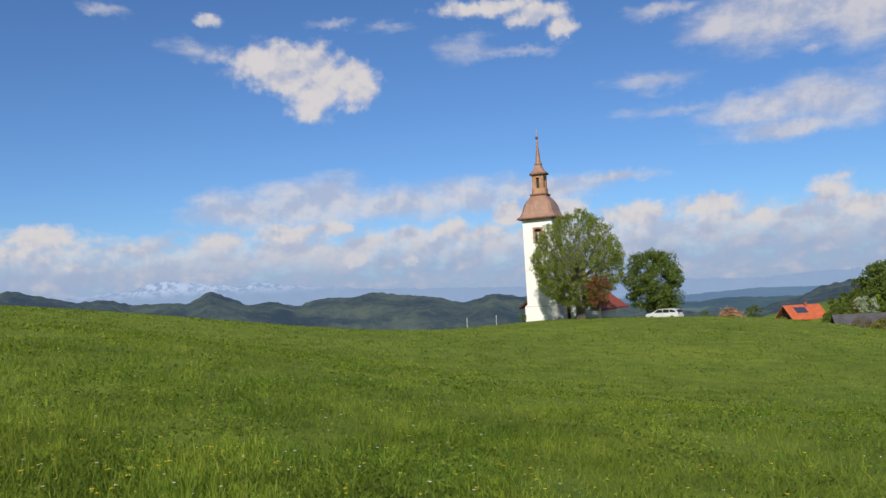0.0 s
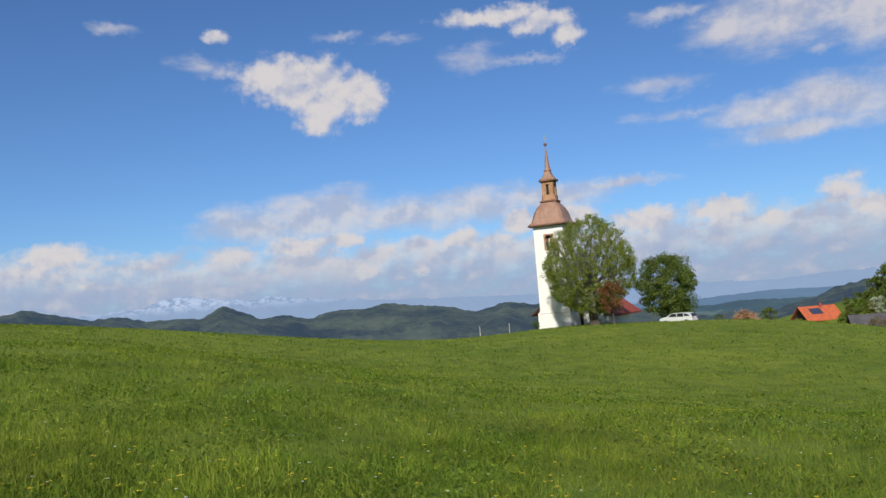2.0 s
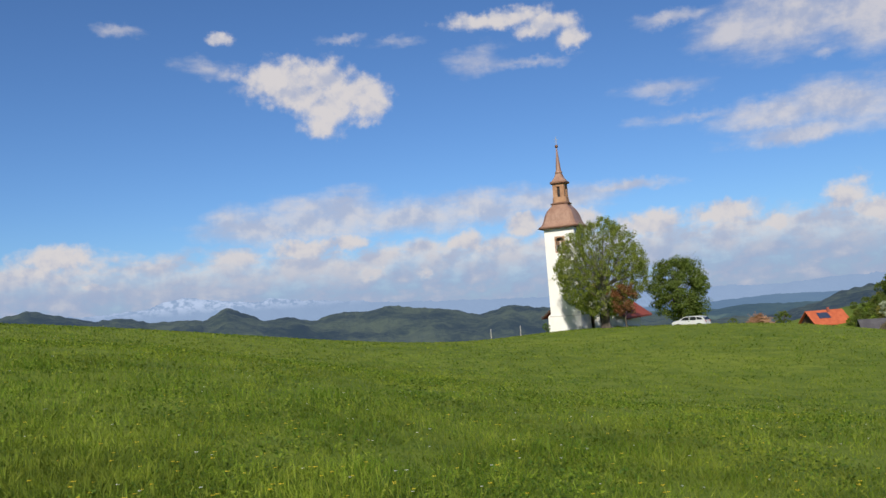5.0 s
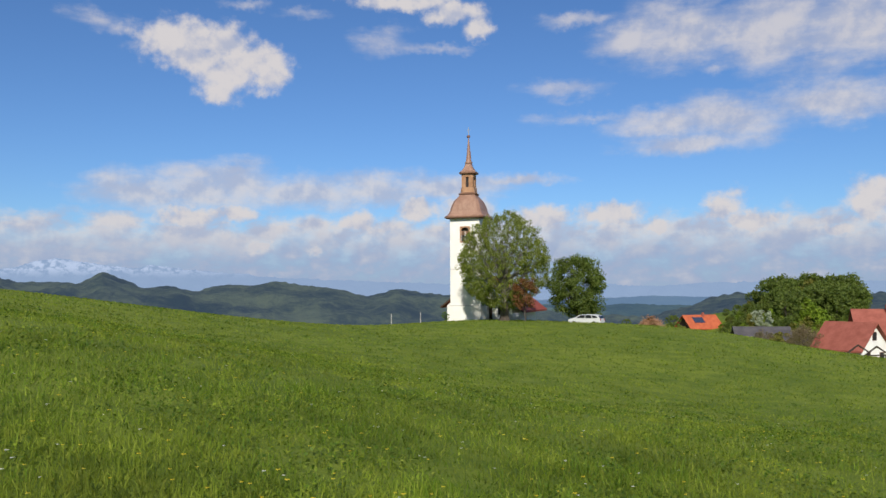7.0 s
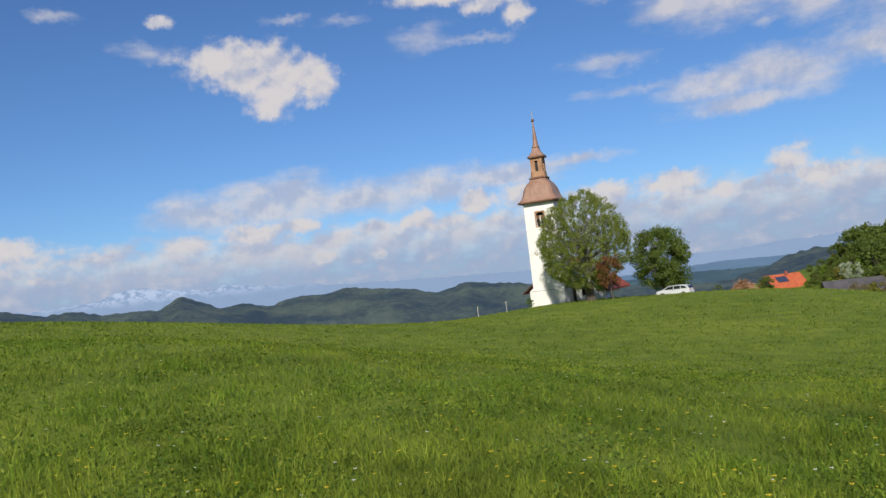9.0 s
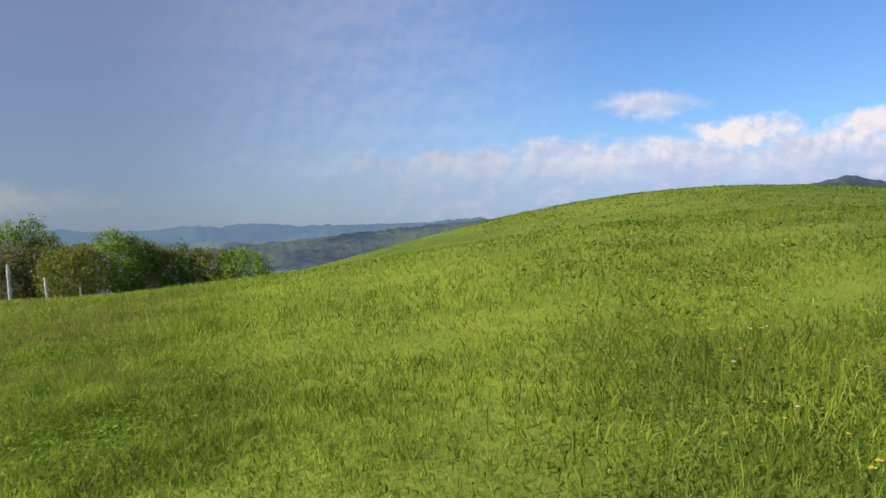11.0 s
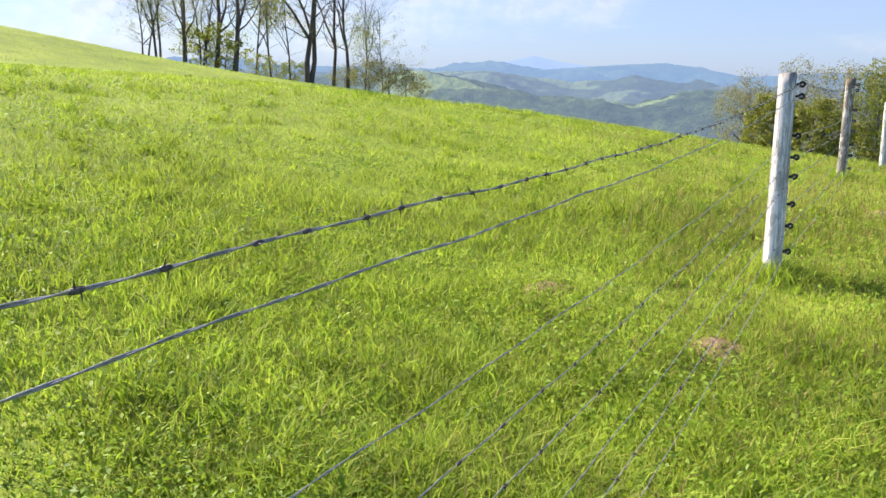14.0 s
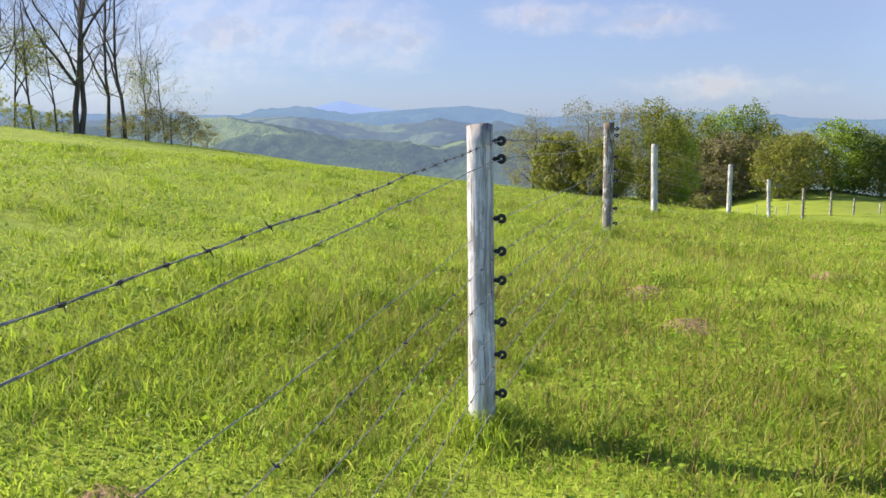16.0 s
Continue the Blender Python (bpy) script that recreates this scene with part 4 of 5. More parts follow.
def build_church():
    e = thing("church", (CX, CY, 0), "white plastered church with a tall tower and brown copper roof", "church", turn=-19)
    e.scale = (0.82, 0.82, 1.0)
    H = 2.55
    z0, z1 = CZ - 0.6, 11.75
    t = 0.5
    # walls of the tower, each with its opening
    win = [(-0.65, 0.75, 8.35, 10.25)]
    part("wall", holed_wall(-H, H, z0, z1, win, -H, -H + t), M_PLASTER, e)
    part("wall", box(-H, H, H - t, H, z0, z1), M_PLASTER, e)
    part("wall", box(-H, -H + t, -H + t, H - t, z0, z1), M_PLASTER, e)
    part("wall", box(H - t, H, -H + t, H - t, z0, z1), M_PLASTER, e)
    part("floor", box(-H + t, H - t, -H + t, H - t, 7.6, 7.8), M_DARKWOOD, e)
    part("plinth", box(-H - 0.09, H + 0.09, -H - 0.09, H + 0.09, z0, CZ + 1.9, 0.02), M_PLASTER, e)
    part("string_course", box(-H - 0.13, H + 0.13, -H - 0.13, H + 0.13, CZ + 1.9, CZ + 2.03), M_PLINTH, e, "grey stone string course")
    part("string_course", box(-H - 0.05, H + 0.05, -H - 0.05, H + 0.05, CZ + 6.9, CZ + 6.98), M_PLINTH, e, "grey stone string course")
    w = part("bell_window", holed_wall(-0.82, 0.92, 8.2, 10.4, win, -H - 0.06, -H), M_LANTERN, e, "tan framed bell opening")
    arch = [(0.05 + 0.70 * math.cos(a * math.pi / 10), 9.75 + 0.52 * math.sin(a * math.pi / 10)) for a in range(11)]
    part("lintel", prism([(-0.65, 10.25), (-0.65, 9.75)] + arch[::-1][1:-1] + [(0.75, 9.75), (0.75, 10.25)], -H + 0.02, -H + 0.3), M_LANTERN, w)
    part("mullion", box(-0.01, 0.11, -H + 0.12, -H + 0.26, 8.35, 9.75), M_PLASTER, w)
    for k in range(3):
        part("louvre", box(-0.65, 0.75, -H + 0.2, -H + 0.32, 9.3 + k * 0.2, 9.38 + k * 0.2), M_LANTERN, w)
    # bell-shaped roof
    roof = [(3.32, 11.66), (3.38, 11.78), (2.96, 12.08), (2.68, 12.55), (2.56, 13.0), (2.4, 13.45), (2.12, 13.95), (1.8, 14.32), (1.48, 14.62), (1.32, 14.85)]
    r = part("tower_roof", squared(roof, 0.2), M_ROOFCOPPER, e, "brown copper bell-shaped roof")
    part("eave", squared([(3.05, 11.48), (3.42, 11.6), (3.42, 11.68)], 0.1), M_LEDGE, r)
    part("ledge", squared([(1.3, 14.82), (1.5, 14.92), (1.5, 15.06), (1.2, 15.16)], 0.28), M_LEDGE, e)
    # lantern: four posts, sills and openings
    lan = part("lantern", squared([(1.2, 15.1), (1.12, 15.9)], 0.3), M_LANTERN, e, "open wooden lantern")
    for sx in (-1, 1):
        for sy in (-1, 1):
            part("post", box(sx * 0.62 - 0.38, sx * 0.62 + 0.38, sy * 0.62 - 0.38, sy * 0.62 + 0.38, 15.88, 17.9, 0.06), M_LANTERN, lan)
    # near-black filling stands in for the shade behind the openings
    part("shade_core", squared([(0.75, 15.88), (0.7, 17.5)], 0.3), M_DARK, lan)
    part("head", squared([(1.02, 17.35), (1.02, 17.95)], 0.3), M_LANTERN, lan)
    part("lantern_roof", squared([(1.36, 17.86), (1.42, 18.0), (1.0, 18.3), (0.68, 18.75), (0.5, 19.2)], 0.29), M_ROOFCOPPER, e)
    part("lantern_ledge", squared([(1.1, 17.74), (1.4, 17.8), (1.4, 17.9)], 0.28), M_LEDGE, e)
    spire = part("spire", turned([(0.42, 19.1), (0.56, 19.32), (0.56, 19.42), (0.4, 19.6), (0.3, 20.6), (0.16, 21.9), (0.07, 22.9)], 8), M_ROOFCOPPER, e, "slender copper spire", True)
    spire.scale = (1.2, 1.2, 1.0)
    part("ball", turned([(0.02, 22.78), (0.19, 22.9), (0.26, 23.05), (0.19, 23.2), (0.02, 23.32)], 12), M_LEDGE, spire, "", True)
    c = add_box(bmesh.new(), -0.03, 0.03, -0.025, 0.025, 23.25, 24.4)
    add_box(c, -0.24, 0.24, -0.025, 0.025, 23.96, 24.02)
    add_box(c, -0.14, 0.14, -0.025, 0.025, 23.66, 23.71)
    part("cross", c, M_GILT, spire, "pale gilt cross")
    # nave behind the tower
    nx, hw, ez, rz = 0.95, 6.3, CZ + 1.9, CZ + 5.9
    y0, y1 = 1.5, 19.5

    def nave(name, bm, mat, label=""):
        return part(name, bm, mat, e, label)

    holes = [(nx + 1.4, nx + 2.3, CZ - 0.5, CZ + 1.8), (nx + 3.2, nx + 3.9, CZ + 0.6, CZ + 1.8)]
    nave("nave_wall", holed_wall(nx - hw + 0.5, nx + hw - 0.5, CZ - 0.8, ez, holes, y0 + 0.9, y0 + 1.4), M_PLASTER)
    nave("nave_wall", box(nx - hw + 0.5, nx - hw + 1.0, y0 + 1.4, y1, CZ - 0.8, ez), M_PLASTER)
    nave("nave_wall", box(nx + hw - 1.0, nx + hw - 0.5, y0 + 1.4, y1, CZ - 0.8, ez - 0.5), M_PLASTER)
    nave("nave_gable", prism([(nx - hw + 0.5, ez), (nx + hw - 0.5, ez), (nx, rz - 0.35)], y0 + 0.9, y0 + 1.4), M_PLASTER)
    nave("door", box(nx + 1.45, nx + 2.25, y0 + 1.2, y0 + 1.26, CZ - 0.5, CZ + 1.75), M_DARKWOOD)
    nave("window", box(nx + 3.22, nx + 3.88, y0 + 1.2, y0 + 1.24, CZ + 0.62, CZ + 1.78), M_DARK)
    k = (rz - ez) / hw
    for s, out in ((-1, hw + 0.5), (1, hw + 1.6)):
        pts = [(nx + s * out, rz - k * out), (nx, rz), (nx, rz + 0.24), (nx + s * out, rz - k * out + 0.24)]
        nave("roof_slope", prism(pts, y0 + 0.3, y1 + 0.4), M_REDTILE, "red tiled slope")
        nave("verge_board", prism([(x, z - 0.03) for x, z in pts], y0 + 0.2, y0 + 0.296), M_DARKWOOD)
    nave("aisle_wall", box(nx + hw - 0.5, nx + hw + 0.9, y0 + 1.0, y0 + 1.4, CZ - 0.8, CZ + 0.9), M_PLASTER)


build_church()


def linden(at, h, w, low, seed):
    """An old egg-shaped linden: limbs fanning up from a short trunk into a close, even crown."""
    rnd, rng = random.Random(seed), np.random.RandomState(seed)
    e = thing("linden_tree", at, "tall oval linden with fresh olive-green leaves", "tree")
    co, faces = [], []
    foot, crotch = Vector((0, 0, -0.2)), Vector((0.1, 0, 2.3))
    tube(co, faces, foot, Vector((0.02, 0, 0.5)), 0.85, 0.58, 10)
    tube(co, faces, Vector((0.02, 0, 0.5)), crotch, 0.58, 0.5, 10)
    hang("trunk", mesh_from("trunk", co, faces, M_BARK, True), e)
    mid, rz = low + (h - low) * 0.46, h - low

    def egg(d):
        """Distance to the crown's skin in direction d from its middle."""
        up = rz * 0.54 if d.z > 0 else rz * 0.46
        return 1 / math.sqrt((d.x * d.x + d.y * d.y) / (w * w / 4) + d.z * d.z / (up * up))

    co, faces, ends = [], [], []
    for k in range(46):
        a, up = rnd.uniform(0, 6.28), rnd.uniform(-0.25, 1.0)
        d = Vector((math.cos(a) * math.sqrt(1 - up * up * 0.96), math.sin(a) * math.sqrt(1 - up * up * 0.96), up)).normalized()
        end = Vector((0, 0, mid)) + d * egg(d) * rnd.uniform(0.84, 0.93)
        start = crotch + Vector((0, 0, rnd.uniform(0, 4.2)))
        bow = (start + end) * 0.5 + Vector((d.x, d.y, 0)) * 0.9 + Vector((0, 0, 0.7))
        last, r = start, 0.15
        for i in range(1, 8):
            u = i / 7
            p = start * (1 - u) ** 2 + bow * (2 * u * (1 - u)) + end * u * u + Vector((rnd.gauss(0, 0.06), rnd.gauss(0, 0.06), 0))
            tube(co, faces, last, p, r, r * 0.78, 5)
            if i > 2:
                for _ in range(3):
                    side = (Vector((rnd.gauss(0, 1), rnd.gauss(0, 1), rnd.gauss(0.7, 0.6))).normalized() + (p - last).normalized() * 0.8).normalized()
                    tip = p + side * rnd.uniform(0.5, 1.1)
                    tube(co, faces, p, tip, max(r * 0.4, 0.03), 0.018, 3)
                    ends.append(tip)
            last, r = p, r * 0.78
    hang("limb", mesh_from("limb", co, faces, M_LIMB, True), e, "pale grey limbs fanning up through the leaves")
    n = 1700
    d = rng.normal(0, 1, (n, 3))
    d /= np.linalg.norm(d, axis=1, keepdims=True)
    skin = np.array([egg(Vector(v)) for v in d])[:, None]
    c = d * skin * (0.66 + 0.29 * rng.uniform(0, 1, (n, 1)) ** 0.35) * (1 + 0.025 * np.sin(d[:, :1] * 7 + 1) + 0.02 * np.sin(d[:, 2:] * 11)) + np.array([0, 0, mid])
    c[:, :2] *= 1 - 0.16 * np.clip((c[:, 2:] - mid) / (rz * 0.54), 0, 1) ** 2
    c = np.concatenate([c, np.array([tuple(v) for v in ends])[::3]])
    c = c[rng.uniform(0, 1, len(c)) < 0.60 + 0.40 * np.sin(np.arctan2(c[:, 1], c[:, 0]) * 13 + c[:, 2] * 0.35) ** 2]
    hang("crown", arrays_mesh("crown", *leaf_cloud(rng, c, rng.uniform(0.26, 0.48, len(c)), 62000, 0.088, 1.2), M_LINDEN), e)


linden((4.15, 106.0, land1(4.15, 106)), 14.4, 11.9, 1.1, 3)
leafy_tree("round_tree", (13.8, 108.0, land1(13.8, 108)), 9.2, 8.4, 0.5, 0.32, 24000, 0.12, M_GREEN, M_BARK, 8, "rounded green tree with grey limbs beside the church", clumps=300, inner=0.55)
leafy_tree("copper_shrub", (6.3, 100.2, land1(6.3, 100.2)), 5.5, 3.4, 1.2, 0.10, 2300, 0.12, M_COPPER_LEAF, M_BARK, 21, "small copper-leaved tree before the church", clumps=46)


leafy_tree("dark_bush", (-3.4, 111.5, land1(-3.4, 111.5)), 1.3, 1.3, 0.0, 0.04, 900, 0.06, M_HERB, M_BARK, 23, "low dark bush beside the church tower", "shrub", clumps=24)


def build_car():
    x, y = 14.1, 103.0
    e = thing("car", (x, y, land1(x, y) - 0.12), "white estate car parked on the grass", "car", turn=328)
    side = [(-2.1, 0.35), (-2.12, 0.75), (-1.95, 0.92), (-1.15, 1.0), (-0.55, 1.42), (0.95, 1.48), (1.75, 1.32), (2.08, 0.9), (2.1, 0.4)]
    b = prism(side, -0.82, 0.82)
    bmesh.ops.bevel(b, geom=list(b.edges), offset=0.06, segments=2, affect="EDGES")
    body = part("body", b, M_CARPAINT, e, "", False)
    for s in (-1, 1):
        y0, y1 = sorted((s * 0.815, s * 0.835))
        part("side_window", prism([(-0.98, 1.02), (-0.5, 1.36), (0.1, 1.40), (0.1, 1.0)], y0, y1), M_CARGLASS, body)
        part("side_window", prism([(0.18, 1.0), (0.18, 1.40), (0.95, 1.40), (1.0, 1.0)], y0, y1), M_CARGLASS, body)
        part("side_window", prism([(1.08, 1.02), (1.04, 1.40), (1.6, 1.28), (1.8, 1.04)], y0, y1), M_CARGLASS, body)
        part("door_handle", box(0.0, 0.16, *sorted((s * 0.82, s * 0.85)), 0.86, 0.9), M_RUBBER, body)
        for wx in (-1.32, 1.3):
            w = turned([(0.20, -0.1), (0.29, -0.1), (0.33, -0.06), (0.33, 0.06), (0.29, 0.1), (0.20, 0.1)], 20)
            bmesh.ops.rotate(w, verts=w.verts, matrix=Matrix.Rotation(math.pi / 2, 3, "X"))
            bmesh.ops.translate(w, verts=w.verts, vec=(wx, s * 0.76, 0.33))
            wheel = part("wheel", w, M_RUBBER, e)
            rim = turned([(0.05, -0.11), (0.2, -0.105), (0.2, 0.105), (0.05, 0.11)], 16)
            bmesh.ops.rotate(rim, verts=rim.verts, matrix=Matrix.Rotation(math.pi / 2, 3, "X"))
            bmesh.ops.translate(rim, verts=rim.verts, vec=(wx, s * 0.765, 0.33))
            part("rim", rim, M_STEEL, wheel)
    part("windscreen", prism([(-1.16, 1.02), (-0.58, 1.42), (-0.56, 1.40), (-1.12, 0.98)], -0.7, 0.7), M_CARGLASS, body)
    part("rear_window", prism([(1.8, 1.3), (2.05, 0.98), (2.07, 1.0), (1.82, 1.32)], -0.66, 0.66), M_CARGLASS, body)
    for s in (-0.6, 0.6):
        part("headlight", box(-2.13, -2.02, s - 0.16, s + 0.16, 0.68, 0.82, 0.02), M_GILT, body)
        part("tail_light", box(2.02, 2.11, s - 0.12, s + 0.12, 0.72, 0.95, 0.02), M_REDTILE, body)


build_car()


def house(name, at, turn, w, d, wall, rise, roof_mat, label, over=0.6, wall_mat=None, windows=(), chimney=None, panel=None):
    """A gabled house, ridge along its x; w by d, walls that high, windows on the gable ends and the front."""
    e = thing(name, at, label, "house", "village houses", turn)
    wm = wall_mat or M_PLASTER
    gable = [(-d / 2, -3), (d / 2, -3), (d / 2, wall), (0, wall + rise), (-d / 2, wall)]
    for x0, x1 in ((-w / 2, -w / 2 + 0.35), (w / 2 - 0.35, w / 2)):
        b = prism(gable, x0, x1)
        for v in b.verts:
            v.co = (v.co.y, v.co.x, v.co.z)
        part("gable_wall", b, wm, e)
    part("wall", box(-w / 2 + 0.35, w / 2 - 0.35, -d / 2, -d / 2 + 0.35, -3, wall), wm, e)
    part("wall", box(-w / 2 + 0.35, w / 2 - 0.35, d / 2 - 0.35, d / 2, -3, wall), wm, e)
    k = rise / (d / 2)
    for s in (-1, 1):
        pts = [(s * (d / 2 + over), wall - over * k), (0, wall + rise), (0, wall + rise + 0.28), (s * (d / 2 + over), wall - over * k + 0.28)]
        b = prism(pts, -w / 2 - over, w / 2 + over)
        for v in b.verts:
            v.co = (v.co.y, v.co.x, v.co.z)
        roof = part("roof", b, roof_mat, e)
        if panel and s < 0:
            x0, x1, f0, f1 = panel
            q = [(-(d / 2) * f1, wall + rise * (1 - f1) + 0.34), (-(d / 2) * f0, wall + rise * (1 - f0) + 0.34), (-(d / 2) * f0, wall + rise * (1 - f0) + 0.46), (-(d / 2) * f1, wall + rise * (1 - f1) + 0.46)]
            b = prism(q, x0, x1)
            for v in b.verts:
                v.co = (v.co.y, v.co.x, v.co.z)
            part("solar_panel", b, M_PANEL, roof)
    if chimney:
        part("chimney", box(chimney - 0.35, chimney + 0.35, -0.9, -0.2, wall + rise * 0.6, wall + rise + 1.1, 0.03), M_BROWNTILE, e)
    for face, u, z, ww, hh in windows:
        if face == "front":
            fr = part("window", box(u - ww / 2 - 0.1, u + ww / 2 + 0.1, -d / 2 - 0.06, -d / 2 + 0.02, z - 0.1, z + hh + 0.1), M_LEDGE, e)
            part("pane", box(u - ww / 2, u + ww / 2, -d / 2 - 0.09, -d / 2 - 0.065, z, z + hh), M_DARK, fr)
        else:
            s = -1 if face == "left" else 1
            fr = part("window", box(*sorted((s * w / 2, s * (w / 2 + 0.06))), u - ww / 2 - 0.1, u + ww / 2 + 0.1, z - 0.1, z + hh + 0.1), M_LEDGE, e)
            part("pane", box(*sorted((s * (w / 2 + 0.065), s * (w / 2 + 0.09))), u - ww / 2, u + ww / 2, z, z + hh), M_DARK, fr)
    return e

# ---- village beyond the slope ----
# the orange house's dark boards also carry its gable's shade in their colour
house("orange_house", (84.0, 288, -14.2), 16, 11.5, 9.0, 2.6, 3.8, M_ORANGETILE, "house with bright orange tiled roof and solar panels", 0.9, M_DARKWOOD, (("left", 0, 0.6, 1.2, 1.4), ("front", -3, 0.4, 1.2, 1.3), ("front", 2, 0.4, 1.2, 1.3)), 1.2, (-3.5, 0.5, 0.25, 0.7))
house("grey_barn", (64.2, 178.7, -11.6), -8, 10.5, 7.5, 2.2, 2.6, M_GREYROOF, "low barn with a weathered grey roof", 0.7, M_DARKWOOD)
house("gabled_house", (62.9, 136.5, -11.2), -60, 8.0, 7.4, 3.4, 3.7, M_BROWNTILE, "white gabled house with a red-brown tiled roof", 0.7, M_PLASTER, (("right", 0, 4.6, 0.9, 1.2), ("right", -1.8, 1.2, 1.0, 1.3), ("right", 1.8, 1.2, 1.0, 1.3)))
house("long_house", (82.5, 156, -11.6), -15, 17.0, 10.0, 4.0, 5.0, M_BROWNTILE, "long house with a red tiled roof", 0.8, M_PLASTER, (("front", -4, 1.0, 1.2, 1.4), ("front", 0, 1.0, 1.2, 1.4)), -3.0)


def brush_pile(x, y):
    """A heap of cut reddish brushwood: crossed sticks and dry leaves on a low mound."""
    rnd, rng = random.Random(77), np.random.RandomState(77)
    e = thing("brush_pile", (x, y, land1(x, y)), "heap of cut reddish-brown brushwood on the knoll", "brush pile")
    co, faces = [], []
    for _ in range(150):
        a, u = rnd.uniform(0, 6.28), rnd.uniform(0, 1) ** 0.5
        p = Vector((1.35 * u * math.cos(a), 1.1 * u * math.sin(a), max(0.05, 1.25 * (1 - u * u) * rnd.uniform(0.2, 1.0))))
        d = Vector((rnd.gauss(0, 1), rnd.gauss(0, 1), rnd.gauss(0, 0.25))).normalized() * rnd.uniform(0.3, 0.75)
        tube(co, faces, p - d, p + d, 0.035, 0.02, 4)
    hang("brushwood", mesh_from("brushwood", co, faces, M_LANTERN), e)
    c = np.stack([rng.normal(0, 0.5, 60), rng.normal(0, 0.4, 60), np.zeros(60)], -1)
    c[:, 2] = 1.1 * np.exp(-(c[:, 0] ** 2 + c[:, 1] ** 2)) * rng.uniform(0.3, 0.95, 60)
    hang("foliage", arrays_mesh("foliage", *leaf_cloud(rng, c, np.full(60, 0.28), 1600, 0.07, 0.7), M_DRYLEAF), e)


brush_pile(20.4, 96.5)


def shed(at, turn):
    e = thing("garden_shed", (*at, land1(*at)), "open wooden shed frame beside the house", "shed", turn=turn)
    e.location.z = -10.3
    for sx in (-2, 2):
        for sy in (-1.5, 1.5):
            part("post", box(sx - 0.1, sx + 0.1, sy - 0.1, sy + 0.1, -0.5, 2.2), M_DARKWOOD, e)
    for s in (-1, 1):
        part("rafter", prism([(s * 2.4, 2.0), (0, 3.3), (0, 3.5), (s * 2.4, 2.2)], -1.8, -1.6), M_DARKWOOD, e)
        part("rafter", prism([(s * 2.4, 2.0), (0, 3.3), (0, 3.5), (s * 2.4, 2.2)], 1.6, 1.8), M_DARKWOOD, e)
    part("tie_beam", box(-2.4, 2.4, -1.8, -1.6, 2.0, 2.2), M_DARKWOOD, e)


shed((59.3, 124.3), 20)

# ---- woods on the rise behind the village ----
wood_kinds = [
    leafy_tree("woodland_tree", (128, 300, land1(128, 300)), 16, 12, 1.0, 0.35, 2400, 0.46, M_GREEN, M_BARK, 41, "dense green woodland tree on the rise", "tree", "woods behind the village", clumps=90),
    leafy_tree("woodland_tree", (112, 290, land1(112, 290)), 11, 9, 0.6, 0.3, 2100, 0.39, M_LIME, M_BARK, 42, "bright green woodland tree on the rise", "tree", "woods behind the village", clumps=70),
    leafy_tree("woodland_tree", (140, 292, land1(140, 292)), 12, 9, 0.8, 0.3, 1900, 0.38, M_OLIVE, M_BARK, 43, "olive-brown woodland tree in thin leaf", "tree", "woods behind the village", clumps=60),
]
rnd = random.Random(5)
for k in range(78):   # a wooded rise: a low fringe in front, the tall crowns behind, sinking at both ends
    row = k // 26
    az, d = 18.6 + 8.0 * (k % 26) / 26 + rnd.uniform(-0.25, 0.25), (rnd.uniform(252, 272), rnd.uniform(280, 304), rnd.uniform(306, 335))[row]
    x, y = -3 + d * math.sin(radians(az)), 1 + d * math.cos(radians(az))
    arch = max(0.0, min(1.0, (az - 19.0) / 3.0)) * max(0.35, min(1.0, (27.0 - az) / 0.9))
    s = rnd.uniform(0.85, 1.08) * (0.40 + 0.18 * arch, 0.30 + 0.62 * arch, 0.25 + 0.80 * arch)[row]
    o = copy_thing(wood_kinds[rnd.choice((0, 1, 1, 2)) if row == 0 else rnd.choice((0, 0, 0, 0, 1, 2))], pose(x, y, land1(x, y) - 0.3, 0, 0, rnd.uniform(0, 360)))
    o.scale = (s * 1.12, s * 1.12, s)
shrub = leafy_tree("shrub", (62, 150, land1(62, 150)), 4.6, 5.2, 0.2, 0.08, 2600, 0.2, M_OLIVE, M_BARK, 51, "brownish olive garden shrub", "shrub", "garden shrubs", clumps=40)
pale = leafy_tree("blossom_shrub", (78, 215, -9.6), 6.0, 6.0, 0.3, 0.1, 2400, 0.22, M_BLOSSOM, M_BARK, 52, "pale flowering shrub by the barn", "shrub", clumps=40)
bare_bush = leafy_tree("bare_bush", (56.5, 139.5, -9.8), 5.4, 6.4, 0.0, 0.10, 6000, 0.09, M_TWIG, M_GREYBARK, 54, "leafless brownish garden bush beside the house", "shrub", "garden shrubs", clumps=90)
for x, y, s in ((52.5, 146, 0.8), (59, 146, 0.9)):
    o = copy_thing(bare_bush, pose(x, y, -9.8, 0, 0, x * 40))
    o.scale = (s, s, s)
low_shrub = leafy_tree("low_shrub", (23.2, 97.0, land1(23.2, 97)), 1.5, 2.4, 0.0, 0.04, 1500, 0.07, M_GREEN, M_BARK, 57, "low green shrub beside the brush pile", "shrub", "garden shrubs", clumps=30)
copy_thing(low_shrub, pose(17.9, 97.5, land1(17.9, 97.5), 0, 0, 130)).scale = (0.55, 0.55, 0.55)
